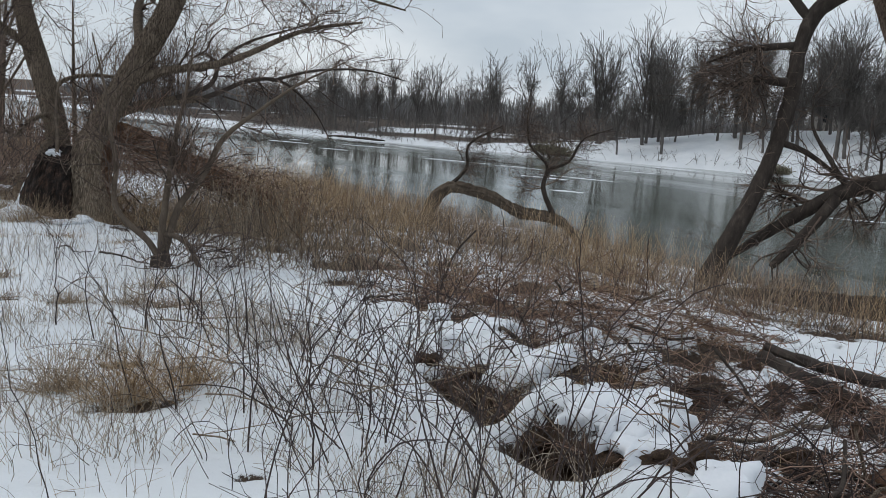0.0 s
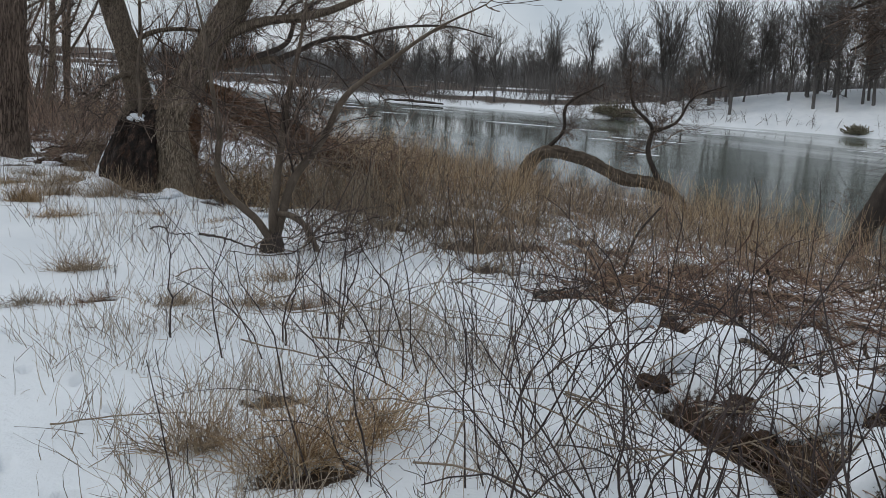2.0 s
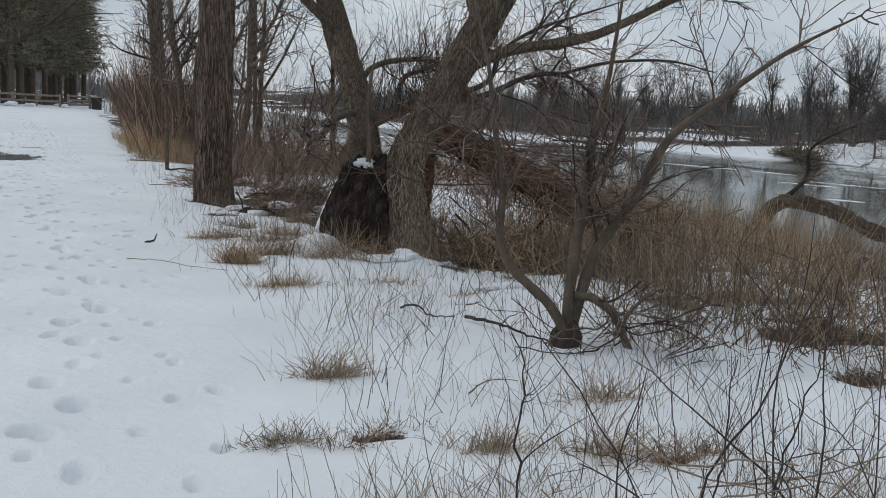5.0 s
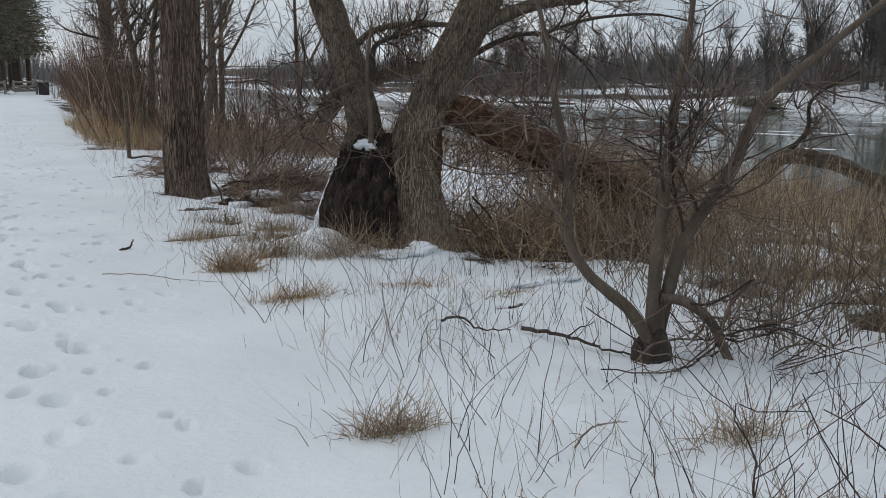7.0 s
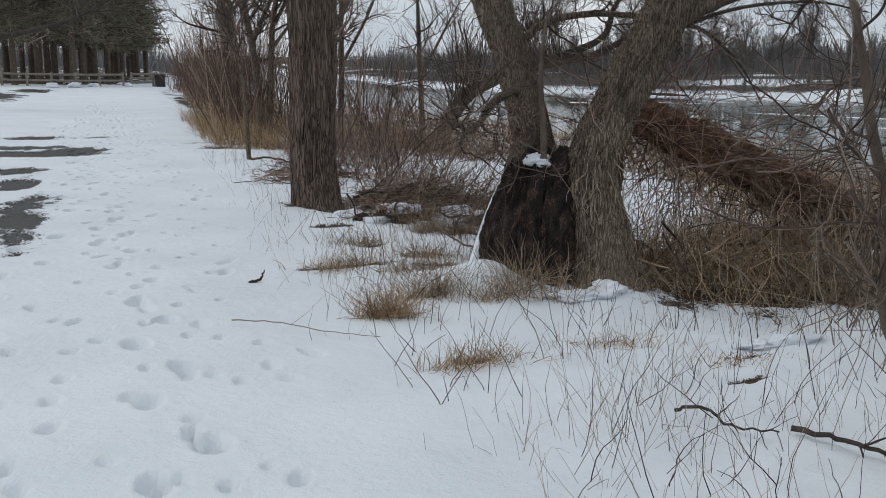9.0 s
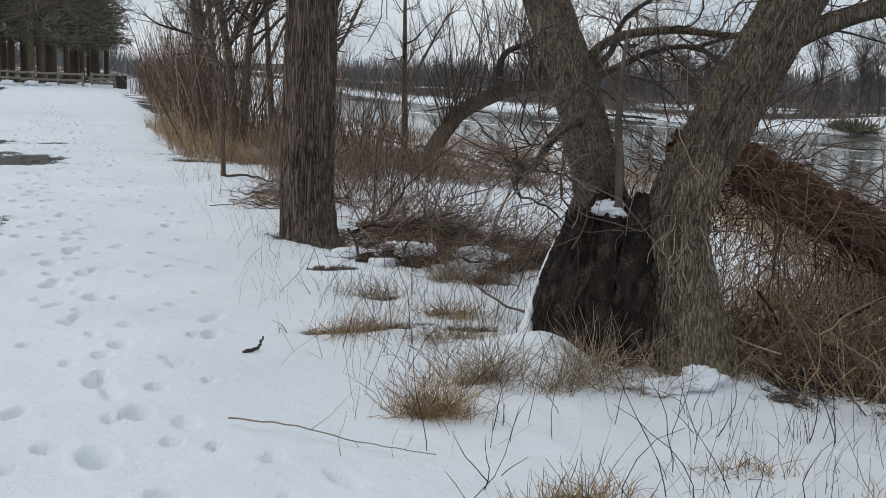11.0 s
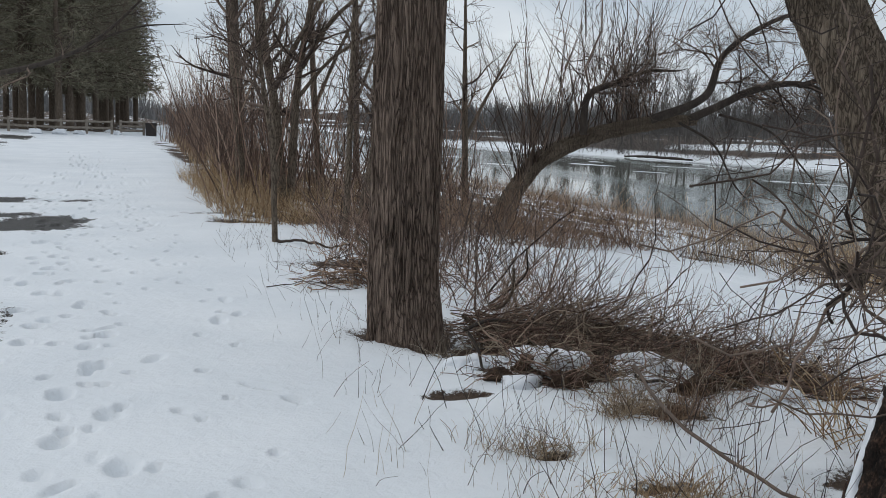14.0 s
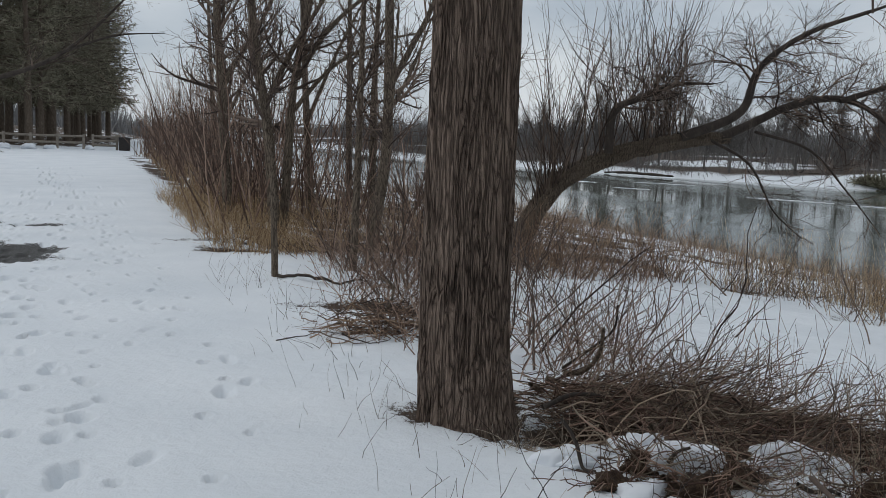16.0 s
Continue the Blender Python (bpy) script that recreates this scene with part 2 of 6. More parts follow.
def ground_material():
    m = bpy.data.materials.new("snow_over_litter")
    m.use_nodes = True
    n, k = m.node_tree.nodes, m.node_tree.links
    b = n["Principled BSDF"]
    b.inputs["Specular IOR Level"].default_value = 0.25
    co = n.new("ShaderNodeTexCoord")

    def noise_at(scale, detail, rough=0.55):
        t = n.new("ShaderNodeTexNoise")
        t.inputs["Scale"].default_value, t.inputs["Detail"].default_value, t.inputs["Roughness"].default_value = scale, detail, rough
        k.new(co.outputs["Object"], t.inputs["Vector"])
        return t.outputs[0]

    def ramp(src, stops):
        r = n.new("ShaderNodeValToRGB")
        els = r.color_ramp.elements
        while len(els) < len(stops):
            els.new(0.5)
        for e, (p, c) in zip(els, stops):
            e.position, e.color = p, (*c, 1)
        k.new(src, r.inputs[0])
        return r.outputs[0]

    def mix(f, a, c):
        x = n.new("ShaderNodeMix")
        x.data_type = "RGBA"
        if isinstance(f, float):
            x.inputs[0].default_value = f
        else:
            k.new(f, x.inputs[0])
        k.new(a, x.inputs[6])
        k.new(c, x.inputs[7])
        return x.outputs[2]

    def maths(op, a, c):
        x = n.new("ShaderNodeMath")
        x.operation = op
        for i, v in enumerate((a, c)):
            if isinstance(v, float):
                x.inputs[i].default_value = v
            else:
                k.new(v, x.inputs[i])
        return x.outputs[0]

    snow = ramp(noise_at(0.9, 6), [(0.25, (0.715, 0.75, 0.782)), (0.75, (0.825, 0.85, 0.872))])
    specks = ramp(noise_at(46, 3, 0.7), [(0.69, (0, 0, 0)), (0.74, (1, 1, 1))])
    speck_area = ramp(noise_at(1.3, 2), [(0.46, (0, 0, 0)), (0.62, (1, 1, 1))])
    dirt = ramp(noise_at(30, 4), [(0.3, (0.14, 0.1, 0.07)), (0.7, (0.3, 0.23, 0.16))])
    snow = mix(maths("MULTIPLY", maths("MULTIPLY", specks, speck_area), 0.55), snow, dirt)
    litter = ramp(noise_at(21, 10, 0.95), [(0.3, (0.02, 0.014, 0.01)), (0.48, (0.06, 0.04, 0.028)), (0.62, (0.13, 0.09, 0.058)), (0.78, (0.26, 0.19, 0.125))])
    tarmac = ramp(noise_at(60, 5, 0.7), [(0.3, (0.035, 0.034, 0.032)), (0.7, (0.085, 0.08, 0.074))])
    bare = n.new("ShaderNodeAttribute")
    bare.attribute_name = "bare"
    paved = n.new("ShaderNodeAttribute")
    paved.attribute_name = "paved"
    edge = maths("MULTIPLY", maths("SUBTRACT", noise_at(24, 7, 0.85), 0.5), 2.6)
    cover = n.new("ShaderNodeMapRange")
    cover.inputs[1].default_value, cover.inputs[2].default_value = 0.46, 0.6
    k.new(maths("ADD", bare.outputs["Fac"], edge), cover.inputs[0])
    under = mix(paved.outputs["Fac"], litter, tarmac)
    k.new(mix(cover.outputs[0], snow, under), b.inputs["Base Color"])
    rough = n.new("ShaderNodeMapRange")
    k.new(paved.outputs["Fac"], rough.inputs[0])
    rough.inputs[3].default_value, rough.inputs[4].default_value = 0.75, 0.5
    k.new(rough.outputs[0], b.inputs["Roughness"])
    bp = n.new("ShaderNodeBump")
    bp.inputs["Strength"].default_value, bp.inputs["Distance"].default_value = 0.5, 0.03
    relief = maths("ADD", maths("ADD", noise_at(14, 6, 0.6), maths("MULTIPLY", noise_at(80, 3), 0.25)), maths("MULTIPLY", maths("MULTIPLY", noise_at(55, 6, 0.8), cover.outputs[0]), 1.6))
    k.new(relief, bp.inputs["Height"])
    k.new(bp.outputs[0], b.inputs["Normal"])
    return m


def water_material():
    m = bpy.data.materials.new("river_water")
    m.use_nodes = True
    n, k = m.node_tree.nodes, m.node_tree.links
    b = n["Principled BSDF"]
    b.inputs["Base Color"].default_value = (0.1, 0.115, 0.095, 1)
    b.inputs["Roughness"].default_value, b.inputs["IOR"].default_value = 0.04, 1.33
    co = n.new("ShaderNodeTexCoord")
    hs = []
    for scale, turn, st in ((1.1, 38, (1, 0.22, 1)), (3.6, 30, (1, 0.3, 1)), (0.16, 34, (1, 0.12, 1))):
        mp = n.new("ShaderNodeMapping")
        mp.inputs["Rotation"].default_value, mp.inputs["Scale"].default_value = (0, 0, radians(turn)), st
        t = n.new("ShaderNodeTexNoise")
        t.inputs["Scale"].default_value, t.inputs["Detail"].default_value = scale, 3
        k.new(co.outputs["Object"], mp.inputs[0])
        k.new(mp.outputs[0], t.inputs["Vector"])
        hs.append(t.outputs[0])
    mul = n.new("ShaderNodeMath")
    mul.operation = "MULTIPLY_ADD"
    k.new(hs[1], mul.inputs[0])
    mul.inputs[1].default_value = 0.3
    k.new(hs[0], mul.inputs[2])
    bp = n.new("ShaderNodeBump")
    bp.inputs["Strength"].default_value, bp.inputs["Distance"].default_value = 0.035, 0.25
    k.new(mul.outputs[0], bp.inputs["Height"])
    k.new(bp.outputs[0], b.inputs["Normal"])
    r = n.new("ShaderNodeMapRange")
    r.inputs[1].default_value, r.inputs[2].default_value, r.inputs[3].default_value, r.inputs[4].default_value = 0.45, 0.62, 0.03, 0.16
    k.new(hs[2], r.inputs[0])
    k.new(r.outputs[0], b.inputs["Roughness"])
    return m


# ---- geometry kit ----
rng = np.random.default_rng(7)


class Geo:
    """Collects vertices and quads, and links them as one mesh."""

    def __init__(self):
        self.v, self.f, self.n = [], [], 0

    def add(self, v, f):
        self.v.append(np.asarray(v, float).reshape(-1, 3))
        self.f.append(np.asarray(f, int).reshape(-1, 4) + self.n)
        self.n += len(self.v[-1])

    def tubes(self, paths, radii, sides=3):
        """Tubes along n paths of k points each."""
        p, r = np.asarray(paths, float), np.asarray(radii, float)
        if p.ndim == 2:
            p, r = p[None], r[None]
        n, k = r.shape
        if n == 0:
            return
        t = np.gradient(p, axis=1)
        t /= np.linalg.norm(t, axis=2, keepdims=True) + 1e-9
        mean = np.abs(t.mean(1))
        ref = np.where((mean[:, 2] < 0.75)[:, None], np.array([0, 0, 1.0]), np.array([1.0, 0.2, 0]))
        a = np.cross(t, ref[:, None, :])
        a /= np.linalg.norm(a, axis=2, keepdims=True) + 1e-9
        b = np.cross(t, a)
        ang = np.arange(sides) * 2 * np.pi / sides
        ring = a[:, :, None, :] * np.cos(ang)[None, None, :, None] + b[:, :, None, :] * np.sin(ang)[None, None, :, None]
        v = p[:, :, None, :] + ring * r[:, :, None, None]
        i, j, s = np.meshgrid(np.arange(n), np.arange(k - 1), np.arange(sides), indexing="ij")
        s2 = (s + 1) % sides
        base = i * k * sides
        f = np.stack([base + j * sides + s, base + j * sides + s2, base + (j + 1) * sides + s2, base + (j + 1) * sides + s], -1)
        self.add(v, f)

    def mesh(self, name, smooth=True):
        v, f = np.concatenate(self.v), np.concatenate(self.f)
        me = bpy.data.meshes.new(name)
        me.vertices.add(len(v))
        me.vertices.foreach_set("co", v.astype(np.float32).ravel())
        me.loops.add(f.size)
        me.loops.foreach_set("vertex_index", f.astype(np.int32).ravel())
        me.polygons.add(len(f))
        me.polygons.foreach_set("loop_start", np.arange(0, f.size, 4, dtype=np.int32))
        me.polygons.foreach_set("use_smooth", np.full(len(f), smooth))
        me.update(calc_edges=True)
        return me


def thing(name, base, label, category, group="", kind=""):
    e = new(name)
    e.location = base
    e.empty_display_size = 0.1
    return tagged(e, label, category, group, kind)


def part(name, geo, mat, parent, label="", kind="", smooth=True):
    """Links a Geo (in world metres) or a mesh as one part under parent."""
    if isinstance(geo, Geo):
        origin = np.array(parent.matrix_basis.translation if not parent.parent else parent.parent.location, float)
        geo.v = [v - origin for v in geo.v]
        me = geo.mesh(name, smooth)
        me.materials.append(mat)
    else:
        me = geo
    ob = new(name, me)
    ob.parent = parent
    return tagged(ob, label, "", "", kind)


def solo(name, geo, mat, label, category="", group="", kind="", smooth=True):
    me = geo.mesh(name, smooth)
    me.materials.append(mat)
    return tagged(new(name, me), label, category, group, kind)


def spline(points, k):
    """k points along a smooth line through the given ones."""
    p = np.asarray(points, float)
    q = np.vstack([2 * p[0] - p[1], p, 2 * p[-1] - p[-2]])
    u = np.linspace(0, len(p) - 1 - 1e-6, k)
    i, w = u.astype(int), (u % 1)[:, None]
    a, b, c, d = q[i], q[i + 1], q[i + 2], q[i + 3]
    return 0.5 * (2 * b + (c - a) * w + (2 * a - 5 * b + 4 * c - d) * w ** 2 + (3 * b - a - 3 * c + d) * w ** 3)


LATTICE = np.random.default_rng(3).random((256, 256))


def vnoise(x, y):
    """Smooth value noise between 0 and 1."""
    x, y = np.asarray(x, float), np.asarray(y, float)
    i, j = np.floor(x).astype(int), np.floor(y).astype(int)
    u, v = x - i, y - j
    u, v = u * u * (3 - 2 * u), v * v * (3 - 2 * v)
    g = lambda a, b: LATTICE[a % 256, b % 256]
    return (g(i, j) * (1 - u) + g(i + 1, j) * u) * (1 - v) + (g(i, j + 1) * (1 - u) + g(i + 1, j + 1) * u) * v


def fbm(x, y, octaves=4):
    s, a = 0, 0.5
    for o in range(octaves):
        s = s + a * vnoise(x * 2 ** o + 17.3 * o, y * 2 ** o + 9.1 * o)
        a /= 2
    return s / (1 - 0.5 ** octaves)


def wander(start, heading, length, k, wig=0.25, lift=0.0, r=None):
    """n crooked paths of k points, from their starts, headings and lengths; lift bends them up (+) or down (-)."""
    r = r or rng
    start, d = np.asarray(start, float), np.asarray(heading, float).copy()
    n = len(start)
    out = np.empty((n, k, 3))
    out[:, 0] = start
    step = (np.asarray(length, float) / (k - 1))[:, None] if np.ndim(length) else length / (k - 1)
    for i in range(1, k):
        d = d + r.normal(0, wig, (n, 3))
        d[:, 2] += lift
        d /= np.linalg.norm(d, axis=1, keepdims=True) + 1e-9
        out[:, i] = out[:, i - 1] + d * step
    return out


def sprout(paths, radii, count, u0, u1, spread, length, k, wig, lift, thin=0.55, r=None, tip=0.3, girth=0.0):
    """Children along parent tubes: their paths and radii."""
    r = r or rng
    n, pk = radii.shape
    who = r.choice(n, count, p=radii.mean(1) / radii.mean(1).sum())
    u = r.uniform(u0, u1, count) * (pk - 1)
    i = np.minimum(u.astype(int), pk - 2)
    w = (u - i)[:, None]
    a, b = paths[who, i], paths[who, i + 1]
    start = a + (b - a) * w
    rad = radii[who, i] * (1 - w[:, 0]) + radii[who, i + 1] * w[:, 0]
    d = (b - a) / (np.linalg.norm(b - a, axis=1, keepdims=True) + 1e-9)
    side = r.normal(0, 1, (count, 3))
    side -= d * (side * d).sum(1, keepdims=True)
    side /= np.linalg.norm(side, axis=1, keepdims=True) + 1e-9
    ang = np.radians(r.uniform(*spread, count))[:, None]
    ln = r.uniform(*length, count) * (1.15 - 0.5 * u / (pk - 1))
    if girth:
        ln = ln * np.clip((rad / girth) ** 0.8, 0.22, 1.15)
    p = wander(start, d * np.cos(ang) + side * np.sin(ang), ln, k, wig, lift, r)
    rr = (rad * thin)[:, None] * np.linspace(1, tip, k)[None]
    return p, np.maximum(rr, 0.0012)


def trunk_geo(points, radii, sides, rows, depth=0.0, freq=26.0, stretch=5.0, flare=0.0, seed=0.0):
    """A tapered trunk along a spline, with furrows of the given depth running along it and a flared foot."""
    p = spline(points, rows)
    rad = np.interp(np.linspace(0, 1, rows), np.linspace(0, 1, len(radii)), radii)
    t = np.gradient(p, axis=0)
    t /= np.linalg.norm(t, axis=1, keepdims=True)
    a = np.cross(t, [0.3, 1.0, 0.1])
    a /= np.linalg.norm(a, axis=1, keepdims=True)
    b = np.cross(t, a)
    run = np.concatenate([[0], np.cumsum(np.linalg.norm(np.diff(p, axis=0), axis=1))])
    ang = np.arange(sides) * 2 * np.pi / sides
    A, R = np.meshgrid(ang, run)
    rr = rad[:, None] * np.ones_like(A)
    lobes = vnoise(np.cos(A) * 1.3 + 5 + seed, np.sin(A) * 1.3 + R * 0.35 + 7)
    rr *= 0.9 + 0.2 * lobes
    rr *= 1 + flare * np.exp(-R / 0.16) * (0.35 + 1.3 * vnoise(np.cos(A) * 2.2 + 3 + seed, np.sin(A) * 2.2 + 11))
    if depth:
        def wrap(f, g):
            w = (A / (2 * np.pi))
            x = A * rad.max() * f
            y = R * f / g
            j = vnoise(x * 0.35 + seed, y * 0.9) * 2.2
            n1 = vnoise(x + j + seed, y)
            n2 = vnoise(x - 2 * np.pi * rad.max() * f + j + seed, y)
            return n1 * (1 - w) + n2 * w
        ridge = 1 - np.abs(2 * wrap(freq, stretch) - 1)
        ridge = np.clip(ridge * 1.35 - 0.15, 0, 1)
        rr += depth * (ridge - 0.5) + depth * 0.35 * (wrap(freq * 2.3, stretch * 0.7) - 0.5)
    v = p[:, None] + rr[..., None] * (np.cos(A)[..., None] * a[:, None] + np.sin(A)[..., None] * b[:, None])
    i, s = np.meshgrid(np.arange(rows - 1), np.arange(sides), indexing="ij")
    s2 = (s + 1) % sides
    g = Geo()
    g.add(v, np.stack([i * sides + s, i * sides + s2, (i + 1) * sides + s2, (i + 1) * sides + s], -1))
    return g, p, rad


def lump(points_r, seed=0.0, squash=0.5, rough=0.3, rows=14, sides=22):
    """A rounded uneven lump: centre, radii x, y, z."""
    c, r = np.asarray(points_r[0], float), np.asarray(points_r[1], float)
    th, ph = np.meshgrid(np.linspace(0.02, np.pi - 0.02, rows), np.arange(sides) * 2 * np.pi / sides, indexing="ij")
    d = np.stack([np.sin(th) * np.cos(ph), np.sin(th) * np.sin(ph), np.cos(th)], -1)
    m = 1 + rough * (fbm(d[..., 0] * 2 + seed + 5, d[..., 1] * 2 + d[..., 2] * 2 + seed + 9) - 0.5) * 2
    m += rough * 0.9 * (fbm(d[..., 0] * 7 + seed + d[..., 2] * 3, d[..., 1] * 7 - d[..., 2] * 5 + 31) - 0.5)
    v = c + d * r * m[..., None]
    i, s = np.meshgrid(np.arange(rows - 1), np.arange(sides), indexing="ij")
    s2 = (s + 1) % sides
    g = Geo()
    g.add(v, np.stack([i * sides + s, (i + 1) * sides + s, (i + 1) * sides + s2, i * sides + s2], -1))
    return g


def slab(a, b, g=None, bevel=0.0):
    """A box between two corners, with its long edges chamfered when bevel is given."""
    g = g or Geo()
    x0, y0, z0 = a
    x1, y1, z1 = b
    if bevel:
        c = bevel
        ring = [(x0 + c, y0), (x1 - c, y0), (x1, y0 + c), (x1, y1 - c), (x1 - c, y1), (x0 + c, y1), (x0, y1 - c), (x0, y0 + c)]
        v = [(x, y, z) for z in (z0, z1) for x, y in ring]
        f = [(i, (i + 1) % 8, 8 + (i + 1) % 8, 8 + i) for i in range(8)]
        f += [(8, 9, 10, 11), (8, 11, 12, 15), (15, 12, 13, 14), (0, 3, 2, 1), (0, 7, 4, 3), (7, 6, 5, 4)]
    else:
        v = [(x, y, z) for z in (z0, z1) for x, y in ((x0, y0), (x1, y0), (x1, y1), (x0, y1))]
        f = [(0, 1, 5, 4), (1, 2, 6, 5), (2, 3, 7, 6), (3, 0, 4, 7), (4, 5, 6, 7), (3, 2, 1, 0)]
    g.add(v, f)
    return g


# ---- ground and river ----
WATER = -2.4
FAR_Y = np.array([-400, 0, 45, 60, 73, 96, 112, 165, 300, 900.0])
FAR_X = np.array([190, 104, 90, 84, 79, 66, 58, 47, 52, 90.0])
EDGE_Y = np.array([-10, 1.5, 2.3, 3.03, 3.4, 4.25, 4.9, 5.85, 6.6, 7.3, 8.6, 10, 12, 14, 15.6, 17, 20, 24, 40.0])
EDGE_X = np.array([2.2, 1.75, 2.0, 2.2, 2.22, 2.6, 2.75, 2.8, 2.68, 2.63, 2.4, 2.7, 2.9, 3.1, 4.6, 5.2, 6.4, 6.0, 7.0])


def gully(x, y):
    """The dark crack behind the snow ledge of the bank: 1 in its bed."""
    mid = np.interp(y, [2.2, 2.83, 3.05, 3.76, 4.25, 4.9, 5.4], [1.55, 1.68, 1.66, 1.9, 2.07, 2.1, 2.12]) + 0.1 * (vnoise(y * 4.3, 6.1) - 0.5)
    wide = 0.09 + 0.14 * vnoise(y * 2.7, 9.4) + 0.05 * smooth(3.9, 3.4, y)
    mid = mid + 0.05 * smooth(3.9, 3.4, y)
    return np.exp(-((x - mid) / wide) ** 2) * smooth(2.3, 2.8, y) * smooth(5.2, 4.7, y) * smooth(0.2, 0.45, vnoise(y * 3.3, 1.2) + 0.15)


def edge_x(y):
    return np.interp(y, EDGE_Y, EDGE_X)


def far_shore(y):
    return np.interp(y, FAR_Y, FAR_X) + 2.5 * (vnoise(y * 0.09, 3.3) - 0.5) + 1.0 * (vnoise(y * 0.4, 8.3) - 0.5)


def near_shore(y):
    return 21 + 2.2 * (vnoise(y * 0.11, 1.7) - 0.5) + 0.8 * (vnoise(y * 0.5, 4.7) - 0.5) - 0.02 * np.clip(y - 60, 0, 300)


def smooth(a, b, x):
    t = np.clip((x - a) / (b - a), 0, 1)
    return t * t * (3 - 2 * t)


def land(x, y):
    """The lie of the land, without small relief."""
    x, y = np.asarray(x, float), np.asarray(y, float)
    z = np.interp(x, [-30, -9, -4, 0.3, 2, 6, 10, 13, 17, 19.5], [0.3, 0.15, 0, 0, -0.06, -0.3, -0.8, -1.25, -1.85, -2.2])
    ns, fs = near_shore(y), far_shore(y)
    z = np.where(x > 19.5 - 21 + ns, np.interp(x - ns, [-1.5, 0, 2, 4], [-2.2, WATER, -3.1, -3.6]), z)
    right = smooth(100, 70, y)
    d = x - fs
    far_z = np.interp(d, [-4, -1.5, 0, 1.2, 6, 25, 60], [-3.6, -3.0, WATER, -2.0, -1.5, -0.9, -0.5]) + right * np.interp(d, [0, 3, 14, 60], [0, 0.7, 3.6, 4.2])
    z = np.where(d > -4, far_z, z)
    dist = np.hypot(x, y)
    return z + 5 * smooth(320, 700, dist) * (0.6 + 0.8 * vnoise(x * 0.004 + 3, y * 0.004))


PATCHES = [(-2.5, 16.9, 0.28, 1.3), (-2.45, 24.0, 0.55, 0.45), (-2.0, 24.7, 0.3, 0.25), (-2.1, 25.0, 0.4, 0.3), (-1.95, 28.0, 0.35, 0.2), (-2.75, 24.5, 0.75, 0.5), (-2.35, 24.9, 0.35, 0.22), (-3.2, 25.6, 0.7, 0.35), (-3.1, 28.3, 0.5, 0.45),
           (-2.75, 19.8, 0.22, 0.6), (-2.9, 21.4, 0.3, 0.4), (-5.6, 30, 0.9, 6.0), (-6.5, 52, 1.2, 5.0), (-5.2, 62, 0.7, 3.0)]
LITTER = [(-0.12, 4.32, 0.34, 0.12), (0.0, 3.08, 0.12, 0.07), (0.05, 5.2, 0.2, 0.1), (0.93, 6.9, 0.12, 0.05), (-0.3, 7.41, 0.1, 0.05), (0.1, 13.6, 0.32, 0.07), (0.7, 13.5, 0.2, 0.06), (0.46, 14.45, 0.13, 0.06), (0.77, 13.95, 0.14, 0.06), (0.12, 10.98, 0.12, 0.05), (1.69, 10.78, 0.14, 0.04), (1.46, 10.46, 0.12, 0.03), (1.47, 15.0, 0.22, 0.14), (1.04, 15.75, 0.26, 0.14), (0.31, 15.47, 0.16, 0.07), (1.3, 16.75, 0.9, 0.4), (2.3, 16.2, 0.6, 0.4), 
          (0.6, 19.35, 0.2, 0.12), (1.15, 20.5, 0.6, 0.4), (1.75, 12.6, 0.35, 0.2), (2.9, 12.7, 1.2, 0.75), (2.5, 13.6, 0.9, 0.4), (0.55, 17.1, 0.38, 0.36),
          (0.1, 13.55, 0.3, 0.04),
          (1.5, 9.0, 0.12, 0.07), (0.5, 24.7, 0.5, 0.25), (2.2, 25.6, 1.8, 0.9), (4.4, 2.2, 0.4, 0.3), (3.9, 3.2, 0.35, 0.2),
          (4.6, 4.6, 0.55, 0.25), (3.4, 4.5, 0.5, 0.3), (2.75, 3.3, 0.22, 0.4), (2.35, 2.6, 0.2, 0.35), (5.6, 5.4, 0.7, 0.25), (6.2, 3.5, 0.5, 0.3), (3.0, 2.2, 0.3, 0.3)]


def blobs(x, y, spots):
    m = np.zeros_like(x)
    for cx, cy, rx, ry in spots:
        near = (np.abs(x - cx) < rx * 2) & (np.abs(y - cy) < ry * 2)
        if near.any():
            q = np.hypot((x[near] - cx) / rx, (y[near] - cy) / ry) + 1.5 * (fbm(x[near] * 3.1 + cx * 9, y[near] * 3.1 + 5) - 0.5) + 0.7 * (fbm(x[near] * 11, y[near] * 11) - 0.5)
            m[near] = np.maximum(m[near], np.clip(1.5 - q, 0, 1))
    return m


